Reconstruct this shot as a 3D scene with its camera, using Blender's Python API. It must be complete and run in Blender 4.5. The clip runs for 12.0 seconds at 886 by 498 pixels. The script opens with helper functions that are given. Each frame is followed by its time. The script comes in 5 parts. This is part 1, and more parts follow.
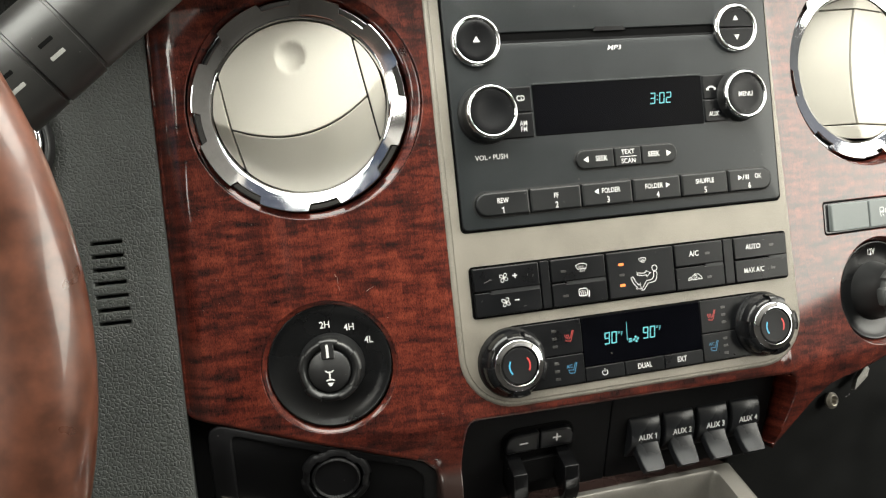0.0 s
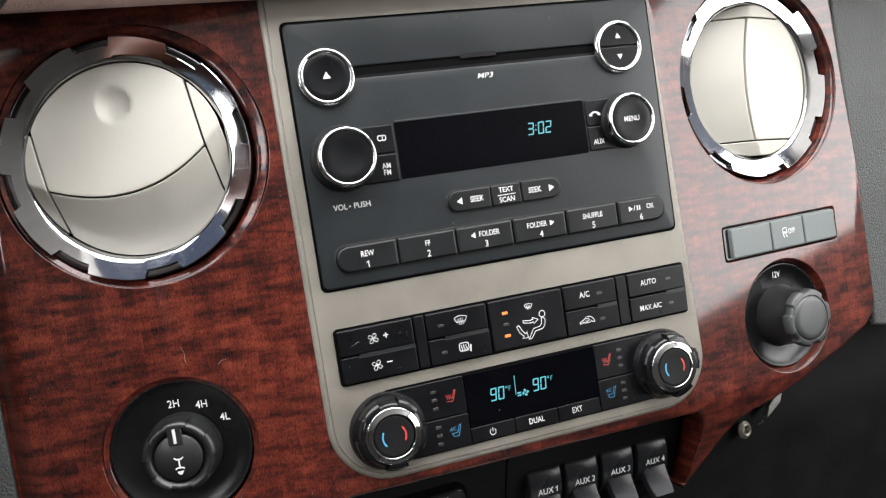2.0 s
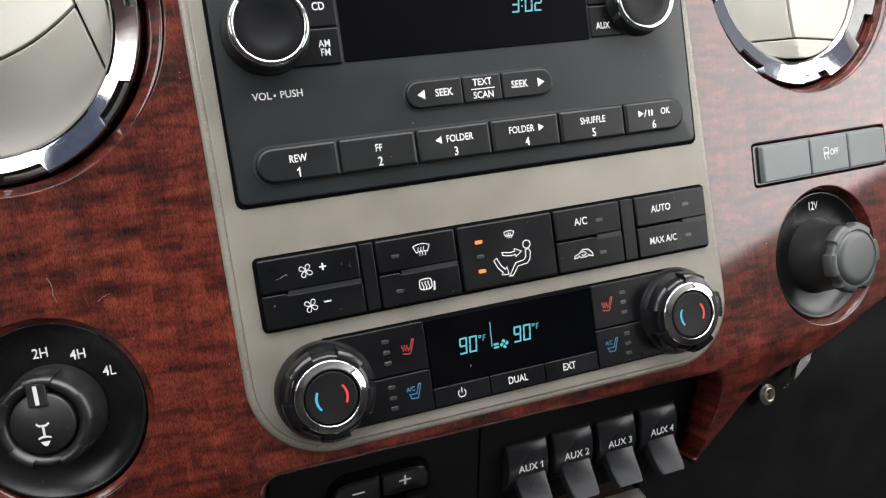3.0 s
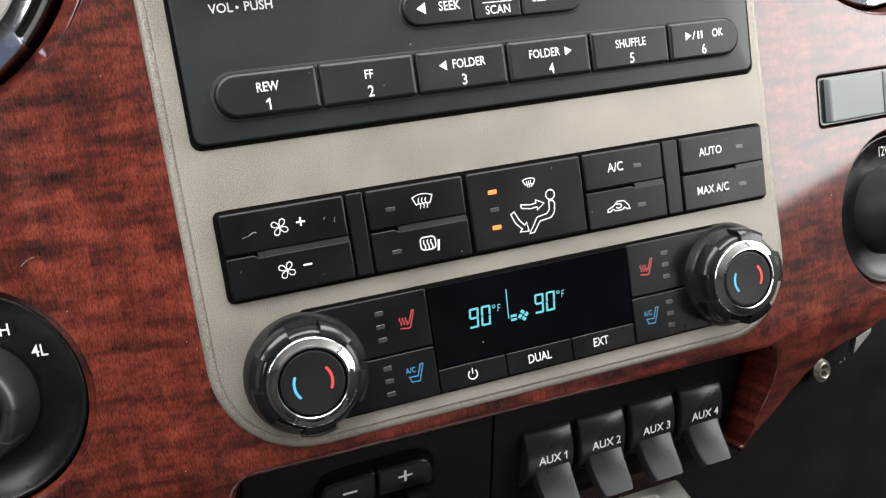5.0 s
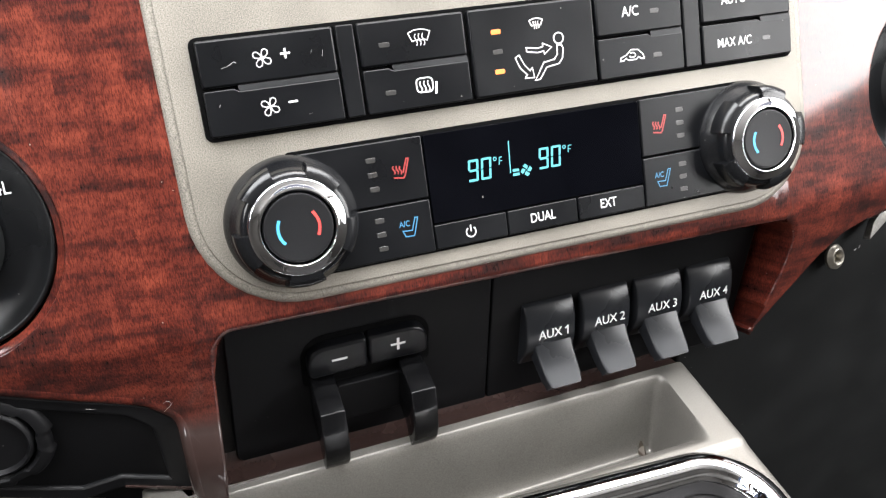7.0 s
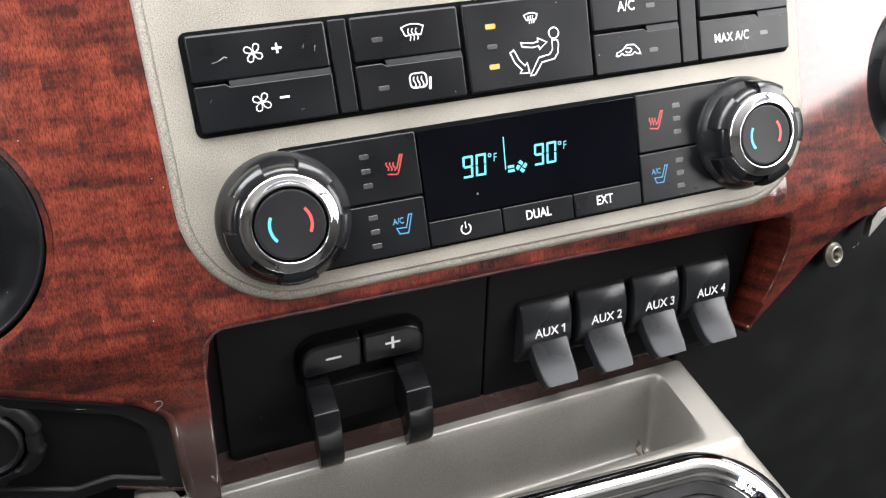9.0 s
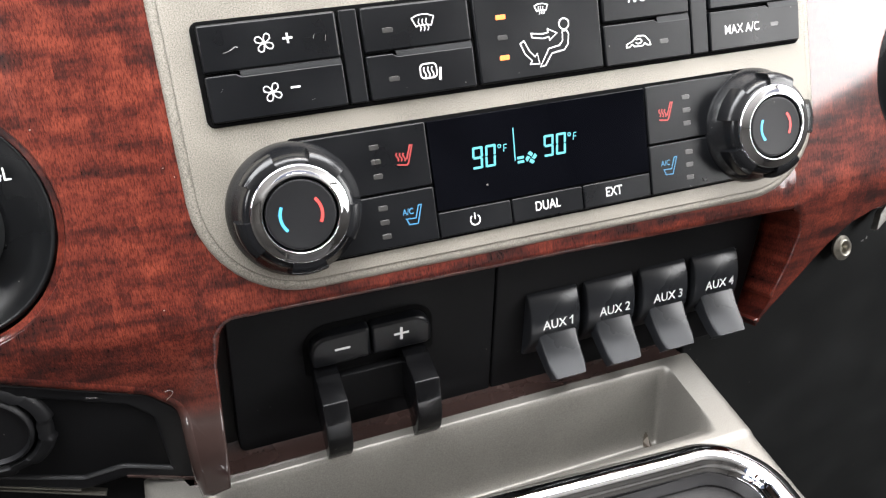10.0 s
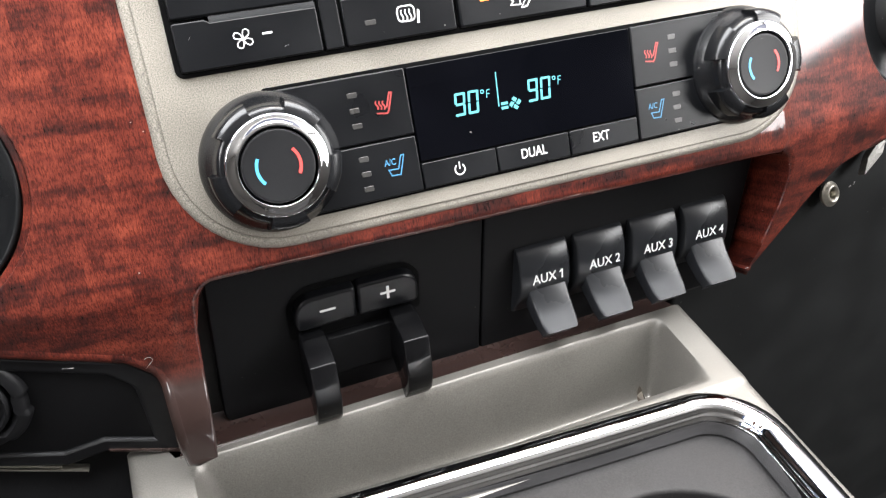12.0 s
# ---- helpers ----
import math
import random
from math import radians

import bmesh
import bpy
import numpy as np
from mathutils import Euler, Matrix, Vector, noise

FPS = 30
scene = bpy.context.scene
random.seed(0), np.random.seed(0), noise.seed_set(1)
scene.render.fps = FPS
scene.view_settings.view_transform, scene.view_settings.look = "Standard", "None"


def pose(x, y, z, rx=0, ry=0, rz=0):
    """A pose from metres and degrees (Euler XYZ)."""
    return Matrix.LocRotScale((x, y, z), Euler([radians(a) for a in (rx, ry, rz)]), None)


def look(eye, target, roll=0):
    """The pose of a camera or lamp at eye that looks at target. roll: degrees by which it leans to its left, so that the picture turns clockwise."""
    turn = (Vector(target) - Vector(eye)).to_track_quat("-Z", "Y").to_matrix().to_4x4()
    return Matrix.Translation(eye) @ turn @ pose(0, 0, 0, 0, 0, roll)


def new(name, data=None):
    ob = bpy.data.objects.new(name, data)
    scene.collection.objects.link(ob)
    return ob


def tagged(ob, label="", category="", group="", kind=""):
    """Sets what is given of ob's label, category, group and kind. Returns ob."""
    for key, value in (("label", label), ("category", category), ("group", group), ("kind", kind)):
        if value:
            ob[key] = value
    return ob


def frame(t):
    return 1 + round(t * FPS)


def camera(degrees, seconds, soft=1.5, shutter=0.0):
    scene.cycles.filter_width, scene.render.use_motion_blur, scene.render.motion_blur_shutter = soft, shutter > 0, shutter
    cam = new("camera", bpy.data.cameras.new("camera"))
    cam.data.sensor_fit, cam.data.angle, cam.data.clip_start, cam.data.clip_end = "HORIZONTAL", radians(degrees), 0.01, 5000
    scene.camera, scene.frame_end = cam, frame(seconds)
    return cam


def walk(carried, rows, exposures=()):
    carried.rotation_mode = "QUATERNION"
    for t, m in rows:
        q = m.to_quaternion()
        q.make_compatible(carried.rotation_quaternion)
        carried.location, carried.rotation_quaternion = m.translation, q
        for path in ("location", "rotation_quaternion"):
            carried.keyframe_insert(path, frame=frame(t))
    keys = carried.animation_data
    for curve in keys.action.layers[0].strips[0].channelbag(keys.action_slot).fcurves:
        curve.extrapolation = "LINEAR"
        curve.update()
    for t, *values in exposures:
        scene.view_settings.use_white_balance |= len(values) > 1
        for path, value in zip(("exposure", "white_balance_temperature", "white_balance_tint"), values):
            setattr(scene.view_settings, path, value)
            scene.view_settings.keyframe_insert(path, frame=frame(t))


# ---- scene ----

# The dashboard's own axes, in millimetres: u to the right, v up along the centre stack, w out of it towards the seats.
MM = 0.001
LEAN = 26.0
STACK = pose(0, 0, 0.95, -LEAN, 0, 0)

cam = camera(58.0, 12.0, soft=1.25)
PATH = [
    (0, (-0.007, -0.005, 0.992), (0.502, 1.928, 0.916), -5.8),
    (0.3, (0.013, 0.005, 0.996), (0.575, 1.922, 0.906), -6.3),
    (0.5, (0.024, 0.008, 0.994), (0.594, 1.922, 0.888), -6.6),
    (1, (0.044, 0.026, 1.004), (0.639, 1.931, 0.873), -7.7),
    (1.5, (0.054, 0.022, 1.021), (0.659, 1.925, 0.906), -8.4),
    (1.6, (0.053, 0.022, 1.024), (0.663, 1.923, 0.906), -8.5),
    (2, (0.056, 0.026, 1.022), (0.671, 1.925, 0.892), -8.6),
    (2.5, (0.074, 0.056, 1.007), (0.699, 1.948, 0.837), -8.4),
    (3, (0.094, 0.114, 0.989), (0.727, 1.999, 0.778), -8.0),
    (3.2, (0.096, 0.131, 0.983), (0.729, 2.017, 0.781), -8.0),
    (4.8, (0.112, 0.172, 0.977), (0.721, 2.056, 0.698), -8.3),
    (5, (0.112, 0.171, 0.977), (0.719, 2.055, 0.689), -8.4),
    (5.5, (0.11, 0.174, 0.971), (0.708, 2.056, 0.655), -8.3),
    (6, (0.106, 0.18, 0.952), (0.684, 2.056, 0.567), -8.2),
    (6.5, (0.111, 0.185, 0.948), (0.683, 2.051, 0.513), -8.0),
    (7, (0.113, 0.186, 0.945), (0.694, 2.048, 0.504), -7.7),
    (9, (0.115, 0.188, 0.943), (0.699, 2.05, 0.504), -7.8),
    (9.5, (0.114, 0.189, 0.942), (0.693, 2.05, 0.497), -7.7),
    (10, (0.113, 0.188, 0.942), (0.685, 2.051, 0.492), -7.7),
    (10.5, (0.113, 0.189, 0.941), (0.676, 2.053, 0.486), -7.6),
    (11, (0.11, 0.189, 0.94), (0.677, 2.052, 0.485), -7.4),
    (11.5, (0.112, 0.193, 0.937), (0.684, 2.049, 0.461), -7.4),
    (12, (0.112, 0.195, 0.931), (0.719, 2.034, 0.43), -9.6),
]
ORIGIN = Matrix.Translation((-0.122, -0.434, -0.984))
walk(cam, [(t, STACK @ ORIGIN @ look(eye, target, roll)) for t, eye, target, roll in PATH],
     exposures=[(0.0, -0.14, 7100, 4), (0.5, -0.14, 6900, 6), (1.0, -0.05, 6700, 8), (1.5, -0.13, 6600, 10), (2.0, -0.34, 6550, 10), (2.5, -0.38, 6550, 10), (3.0, -0.48, 6550, 10),
                (5.0, -0.08, 6600, 10), (5.5, 0.07, 6600, 10), (6.5, 0.56, 6500, 10), (9.5, 0.62, 6500, 10), (11.5, 0.60, 6500, 10), (12.0, 0.82, 6500, 10)])

# ---- light ----
world = bpy.data.worlds.new("sky")
scene.world = world
world.use_nodes = True
wn = world.node_tree
sky = wn.nodes.new("ShaderNodeTexSky")
sky.sky_type = "NISHITA"
sky.sun_disc = False
sky.sun_elevation = radians(60)
sky.sun_rotation = radians(35)
sky.dust_density = 9.0
sky.air_density = 0.7
sky.ozone_density = 0.4
wn.links.new(sky.outputs[0], wn.nodes["Background"].inputs[0])
wn.nodes["Background"].inputs[1].default_value = 0.15
sun = new("sun", bpy.data.lights.new("sun", "SUN"))
sun.data.energy = 1.0
sun.data.angle = radians(14)
sun.data.color = (1.0, 0.97, 0.93)
sun.matrix_world = look((0, 0, 3), Vector((0, 0, 3)) - Vector((math.sin(radians(35)) * math.cos(radians(60)), math.cos(radians(35)) * math.cos(radians(60)), math.sin(radians(60)))))

# daylight through the windscreen
lamp = new("windscreen_light", bpy.data.lights.new("windscreen_light", "AREA"))
lamp.data.shape, lamp.data.size, lamp.data.size_y = "RECTANGLE", 1.4, 0.5
lamp.data.energy = 32
lamp.data.color = (0.97, 0.985, 1.0)
lamp.matrix_world = look((0.1, -0.12, 1.55), (0.1, -0.36, 1.0))
# daylight through the side windows
for name, x, y, width, low, watts in (("driver_window_light", -0.775, -0.31, 0.62, 1.25, 8.0), ("passenger_window_light", 0.995, -0.62, 1.05, 1.035, 20)):
    lamp = new(name, bpy.data.lights.new(name, "AREA"))
    lamp.data.shape, lamp.data.size, lamp.data.size_y = "RECTANGLE", width, 1.56 - low
    lamp.data.energy = watts
    lamp.data.color = (1.0, 0.993, 0.985)
    lamp.matrix_world = look((x, y, (low + 1.56) / 2), (0.1, y, (low + 1.56) / 2))


# ---- materials ----
def shader(name):
    m = bpy.data.materials.new(name)
    m.use_nodes = True
    return m, m.node_tree.nodes, m.node_tree.links, m.node_tree.nodes["Principled BSDF"]


def add_noise(n, l, scale, detail=4.0, stretch=(1, 1, 1), rough=0.5):
    co = n.new("ShaderNodeTexCoord")
    mp = n.new("ShaderNodeMapping")
    mp.inputs["Scale"].default_value = stretch
    tx = n.new("ShaderNodeTexNoise")
    tx.inputs["Scale"].default_value = scale
    tx.inputs["Detail"].default_value = detail
    tx.inputs["Roughness"].default_value = rough
    l.new(co.outputs["Object"], mp.inputs[0])
    l.new(mp.outputs[0], tx.inputs["Vector"])
    return tx


def ramp(n, l, source, stops):
    r = n.new("ShaderNodeValToRGB")
    el = r.color_ramp.elements
    while len(el) < len(stops):
        el.new(0.5)
    for e, (p, c) in zip(el, stops):
        e.position, e.color = p, (*c, 1) if len(c) == 3 else c
    l.new(source, r.inputs[0])
    return r


def bump(n, l, bsdf, source, strength, distance):
    b = n.new("ShaderNodeBump")
    b.inputs["Strength"].default_value = strength
    b.inputs["Distance"].default_value = distance
    l.new(source, b.inputs["Height"])
    l.new(b.outputs[0], bsdf.inputs["Normal"])
    return b


def dusty(n, l, tint, amount):
    """Sparse pale specks of dust and lint over a colour."""
    co = n.new("ShaderNodeTexCoord")
    total = None
    for scale, size in ((210, 0.055), (95, 0.035)):
        vo = n.new("ShaderNodeTexVoronoi")
        vo.inputs["Scale"].default_value = scale
        l.new(co.outputs["Object"], vo.inputs["Vector"])
        dot = n.new("ShaderNodeMath")
        dot.operation = "LESS_THAN"
        l.new(vo.outputs["Distance"], dot.inputs[0])
        sep = n.new("ShaderNodeSeparateColor")
        l.new(vo.outputs["Color"], sep.inputs[0])
        size_of = n.new("ShaderNodeMath")
        size_of.operation = "MULTIPLY_ADD"
        l.new(sep.outputs[0], size_of.inputs[0])
        size_of.inputs[1].default_value, size_of.inputs[2].default_value = size * 2.2, -size * 1.2
        l.new(size_of.outputs[0], dot.inputs[1])
        if total:
            plus = n.new("ShaderNodeMath")
            plus.operation = "MAXIMUM"
            l.new(total.outputs[0], plus.inputs[0])
            l.new(dot.outputs[0], plus.inputs[1])
            total = plus
        else:
            total = dot
    k = n.new("ShaderNodeMath")
    k.operation = "MULTIPLY"
    k.inputs[1].default_value = amount
    l.new(total.outputs[0], k.inputs[0])
    mx = n.new("ShaderNodeMix")
    mx.data_type = "RGBA"
    l.new(k.outputs[0], mx.inputs[0])
    l.new(tint, mx.inputs[6])
    mx.inputs[7].default_value = (0.30, 0.29, 0.27, 1)
    return mx.outputs[2]


def surface(name, color, rough=0.4, metal=0.0, grain=900, bumps=0.1, vary=0.12, wear=0.1, coat=0.0, spec=0.5, dist=0.0003, dust=0.0, cloud=0.45):
    """Moulded or painted surface: fine grain, faint blotches and uneven gloss."""
    m, n, l, b = shader(name)
    fine = add_noise(n, l, grain, 3)
    broad = add_noise(n, l, 38, 4)
    lo = tuple(c * (1 - vary) for c in color)
    hi = tuple(min(1, c * (1 + vary)) for c in color)
    mix = n.new("ShaderNodeMath")
    mix.operation = "MULTIPLY_ADD"
    l.new(fine.outputs[0], mix.inputs[0])
    mix.inputs[1].default_value = 1.0 - cloud
    half = n.new("ShaderNodeMath")
    half.operation = "MULTIPLY"
    half.inputs[1].default_value = cloud
    l.new(broad.outputs[0], half.inputs[0])
    l.new(half.outputs[0], mix.inputs[2])
    tint = ramp(n, l, mix.outputs[0], [(0.35, lo), (0.65, hi)]).outputs[0]
    if dust:
        tint = dusty(n, l, tint, dust)
    l.new(tint, b.inputs["Base Color"])
    rr = n.new("ShaderNodeMapRange")
    l.new(broad.outputs[0], rr.inputs[0])
    rr.inputs["From Min"].default_value, rr.inputs["From Max"].default_value = 0.3, 0.7
    rr.inputs["To Min"].default_value, rr.inputs["To Max"].default_value = max(0.02, rough - wear), min(1, rough + wear)
    l.new(rr.outputs[0], b.inputs["Roughness"])
    b.inputs["Metallic"].default_value = metal
    b.inputs["Coat Weight"].default_value = coat
    b.inputs["Coat Roughness"].default_value = 0.08
    b.inputs["Specular IOR Level"].default_value = spec
    if bumps:
        bump(n, l, b, fine.outputs[0], bumps, dist)
    return m


def leather(name, color, cell=420, strength=0.5, rough=0.5, vary=0.2):
    m, n, l, b = shader(name)
    co = n.new("ShaderNodeTexCoord")
    vo = n.new("ShaderNodeTexVoronoi")
    vo.feature = "DISTANCE_TO_EDGE"
    vo.inputs["Scale"].default_value = cell
    warp = add_noise(n, l, cell * 0.7, 2)
    add = n.new("ShaderNodeVectorMath")
    add.operation = "MULTIPLY_ADD"
    l.new(warp.outputs["Color"], add.inputs[0])
    add.inputs[1].default_value = (0.0007, 0.0007, 0.0007)
    l.new(co.outputs["Object"], add.inputs[2])
    l.new(add.outputs[0], vo.inputs["Vector"])
    r = ramp(n, l, vo.outputs["Distance"], [(0.0, (0, 0, 0)), (0.22, (1, 1, 1))])
    bump(n, l, b, r.outputs[0], strength, 0.0006)
    broad = add_noise(n, l, 45, 4)
    lo, hi = tuple(c * (1 - vary) for c in color), tuple(c * (1 + vary) for c in color)
    l.new(ramp(n, l, broad.outputs[0], [(0.3, lo), (0.7, hi)]).outputs[0], b.inputs["Base Color"])
    b.inputs["Roughness"].default_value = rough
    return m


def mahogany(name):
    """Figured red-brown veneer under clear lacquer: dark cross flames broken by upright ribbons, fine pores; plain
    brown low on the foot.
    """
    m, n, l, b = shader(name)

    def math_node(kind, a, c, d=None):
        k = n.new("ShaderNodeMath")
        k.operation = kind
        for slot, value in enumerate((a, c, d)):
            if value is None:
                continue
            if isinstance(value, (int, float)):
                k.inputs[slot].default_value = value
            else:
                l.new(value, k.inputs[slot])
        return k.outputs[0]
    flame = add_noise(n, l, 1.0, 3.0, (42, 30, 165), 0.5)
    flame.inputs["Distortion"].default_value = 0.35
    # the figure breaks at upright ribbons about seven millimetres wide
    where = n.new("ShaderNodeTexCoord")
    spot = n.new("ShaderNodeSeparateXYZ")
    l.new(where.outputs["Object"], spot.inputs[0])
    sway = add_noise(n, l, 1.0, 2.0, (30, 20, 14), 0.5)
    column = math_node("FLOOR", math_node("MULTIPLY_ADD", sway.outputs[0], 2.6, math_node("MULTIPLY", spot.outputs[0], 145.0)), 0.0)
    joined = n.new("ShaderNodeCombineXYZ")
    l.new(math_node("MULTIPLY", spot.outputs[0], 36.0), joined.inputs[0])
    l.new(math_node("MULTIPLY", column, 0.33), joined.inputs[1])
    l.new(math_node("MULTIPLY", spot.outputs[2], 225.0), joined.inputs[2])
    broken = n.new("ShaderNodeTexNoise")
    broken.inputs["Scale"].default_value, broken.inputs["Detail"].default_value, broken.inputs["Roughness"].default_value = 1.0, 3.0, 0.5
    l.new(joined.outputs[0], broken.inputs["Vector"])
    curl = add_noise(n, l, 1.0, 3.0, (420, 260, 85), 0.6)
    broad = add_noise(n, l, 1.0, 2, (17, 14, 12))
    ribbon_ = add_noise(n, l, 1.0, 3, (118, 60, 9), 0.5)
    pores = add_noise(n, l, 1.0, 3, (2100, 1500, 620), 0.7)
    bands = math_node("SUBTRACT", math_node("MULTIPLY_ADD", broken.outputs[0], 0.66, math_node("MULTIPLY", flame.outputs[0], 0.34)), 0.5)
    strips = math_node("SUBTRACT", ribbon_.outputs[0], 0.5)
    # the flames show most inside some of the ribbons
    gain = math_node("MULTIPLY_ADD", strips, 1.6, 1.0)
    total = math_node("MULTIPLY_ADD", math_node("MULTIPLY", bands, gain), 0.98, 0.5)
    for source, k in ((strips, 0.20), (math_node("SUBTRACT", curl.outputs[0], 0.5), 0.20), (math_node("SUBTRACT", broad.outputs[0], 0.5), 0.16), (math_node("SUBTRACT", pores.outputs[0], 0.5), 0.34)):
        total = math_node("MULTIPLY_ADD", source, k, total)
    c1 = ramp(n, l, total, [(0.33, (0.0120, 0.0043, 0.0039)), (0.44, (0.033, 0.0071, 0.0054)), (0.53, (0.069, 0.0130, 0.0084)), (0.68, (0.120, 0.0240, 0.0140))])
    fine = add_noise(n, l, 1.0, 2, (2600, 1700, 640), 0.6)
    shade = ramp(n, l, fine.outputs[0], [(0.38, (0.50, 0.45, 0.43)), (0.54, (1.0, 1.0, 1.0))])
    both = n.new("ShaderNodeMix")
    both.data_type, both.blend_type = "RGBA", "MULTIPLY"
    both.inputs[0].default_value = 1.0
    l.new(c1.outputs[0], both.inputs[6])
    l.new(shade.outputs[0], both.inputs[7])
    # low on the foot beside the pocket the figure gives way to plain brown
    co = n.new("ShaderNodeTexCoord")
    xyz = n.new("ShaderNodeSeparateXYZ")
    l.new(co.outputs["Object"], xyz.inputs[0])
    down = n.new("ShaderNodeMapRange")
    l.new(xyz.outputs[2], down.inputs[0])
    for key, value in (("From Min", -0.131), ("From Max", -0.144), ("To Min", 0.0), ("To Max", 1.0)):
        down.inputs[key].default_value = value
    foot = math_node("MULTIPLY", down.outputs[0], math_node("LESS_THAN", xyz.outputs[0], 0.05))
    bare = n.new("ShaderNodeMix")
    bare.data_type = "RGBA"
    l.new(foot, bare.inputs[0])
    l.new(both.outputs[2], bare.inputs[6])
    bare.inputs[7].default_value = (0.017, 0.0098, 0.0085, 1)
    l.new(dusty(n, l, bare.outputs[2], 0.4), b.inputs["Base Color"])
    b.inputs["Roughness"].default_value = 0.45
    b.inputs["Coat Weight"].default_value = 0.85
    b.inputs["Coat Roughness"].default_value = 0.08
    b.inputs["Specular IOR Level"].default_value = 0.08
    wave = add_noise(n, l, 28, 2)
    bump(n, l, b, wave.outputs[0], 0.10, 0.0006)
    return m


def glow(name, color, power):
    m, n, l, b = shader(name)
    b.inputs["Base Color"].default_value = (0.01, 0.01, 0.01, 1)
    b.inputs["Emission Color"].default_value = (*color, 1)
    b.inputs["Emission Strength"].default_value = power
    return m


M_WOOD = mahogany("mahogany_veneer")
M_SILVER = surface("satin_silver_paint", (0.166, 0.152, 0.129), 0.45, 0.3, grain=2900, bumps=0.35, vary=0.5, dist=0.0002, cloud=0.2, wear=0.05)
M_TRAY = surface("tray_silver_paint", (0.108, 0.102, 0.092), 0.42, 0.5, grain=2400, bumps=0.30, vary=0.26, dist=0.00015, cloud=0.25, wear=0.05)
M_VENT = surface("champagne_paint", (0.362, 0.345, 0.303), 0.52, 0.3, grain=2500, bumps=0.05, vary=0.05)
M_CHROME = surface("chrome", (0.58, 0.585, 0.60), 0.06, 1.0, grain=300, bumps=0.0, vary=0.05, wear=0.035)
M_SMOKE = surface("smoked_chrome", (0.16, 0.16, 0.165), 0.12, 1.0, grain=300, bumps=0.0, vary=0.05, wear=0.04)
M_FACE = surface("radio_black", (0.0112, 0.0132, 0.0144), 0.40, spec=0.28, grain=2200, bumps=0.12, vary=0.15, wear=0.05, dust=0.35)
M_BLACK = surface("black_plastic", (0.007, 0.007, 0.0075), 0.42, grain=1600, bumps=0.1, vary=0.2, wear=0.08, dust=0.4)
M_BUTTON = surface("button_black", (0.0028, 0.0030, 0.0036), 0.33, spec=0.20, grain=2600, bumps=0.06, vary=0.2, wear=0.08, dust=0.4)
M_SKIRT = surface("gloss_skirt", (0.0042, 0.0044, 0.0050), 0.22, spec=0.36, grain=2000, bumps=0.04, vary=0.2, wear=0.08, dust=0.45)
M_KNOB = surface("knob_rubber", (0.0080, 0.0083, 0.0086), 0.36, grain=1500, bumps=0.06, vary=0.2, wear=0.08, dust=0.35)
M_GLOSS = surface("gloss_black", (0.006, 0.006, 0.007), 0.2, grain=900, bumps=0.02, vary=0.2, wear=0.05, dust=0.4)
M_DISH = surface("dished_plate_black", (0.0042, 0.0044, 0.0048), 0.28, spec=0.36, grain=2000, bumps=0.06, vary=0.2, wear=0.06, dust=0.4)
M_GREY = surface("grey_button", (0.108, 0.119, 0.118), 0.5, spec=0.3, grain=2600, bumps=0.05, vary=0.08)
M_KEY = surface("radio_key_black", (0.0048, 0.0053, 0.0058), 0.40, spec=0.27, grain=2600, bumps=0.06, vary=0.2, wear=0.08, dust=0.4)
M_CAP = surface("cap_black", (0.004, 0.004, 0.0046), 0.5, spec=0.22, grain=2600, bumps=0.05, vary=0.2, dust=0.4)
M_LEVER = surface("lever_black", (0.0026, 0.0026, 0.0029), 0.22, spec=0.22, grain=1500, bumps=0.05, vary=0.2, dust=0.4)
M_STALK = surface("satin_stalk_black", (0.0115, 0.0115, 0.011), 0.38, spec=0.5, grain=1600, bumps=0.1, vary=0.2, wear=0.06, dust=0.3)
# dark grey for the socket cap's grip and top, paler than its body
M_CAP_GREY = surface("dark_grey_plastic", (0.034, 0.036, 0.036), 0.45, grain=2000, bumps=0.08, vary=0.12, wear=0.06, dust=0.3)
# near-black with hardly any sheen: stands in for the shade in gaps and slots
M_GAP_SHADE = surface("gap_shade_black", (0.0015, 0.0015, 0.0016), 0.8, spec=0.05, grain=900, bumps=0.0)
M_GLASS = surface("display_glass", (0.0012, 0.0013, 0.002), 0.06, spec=0.10, grain=60, bumps=0.0, vary=0.2, wear=0.03, dust=0.25)
M_DARK = surface("dark_gap", (0.004, 0.004, 0.004), 0.7, grain=500, bumps=0.0)
M_SWITCH = surface("switch_black", (0.0090, 0.0096, 0.0110), 0.29, spec=0.26, grain=2600, bumps=0.08, vary=0.12, wear=0.06, dust=0.3)
M_LOWER = surface("lower_panel_black", (0.0042, 0.0042, 0.0046), 0.50, spec=0.09, grain=1500, bumps=0.15, vary=0.2, dust=0.3)
M_UNDER = surface("underside_black", (0.0066, 0.0069, 0.0070), 0.62, spec=0.10, grain=1500, bumps=0.15, vary=0.2, dust=0.4)
M_DASH = leather("grained_black_vinyl", (0.028, 0.031, 0.029), 430, 0.48, 0.58, 0.14)
M_BROW = leather("brown_grained_vinyl", (0.45, 0.31, 0.275), 480, 0.4, 0.42)
M_RIM = surface("varnished_brown_rim", (0.060, 0.021, 0.012), 0.36, grain=160, bumps=0.03, vary=0.45, coat=0.4)
M_WHITE = surface("white_print", (0.50, 0.50, 0.49), 0.5, grain=2000, bumps=0.0, vary=0.06)
M_TICK = surface("pale_grey_plastic", (0.22, 0.22, 0.21), 0.4, grain=1500, bumps=0.0)
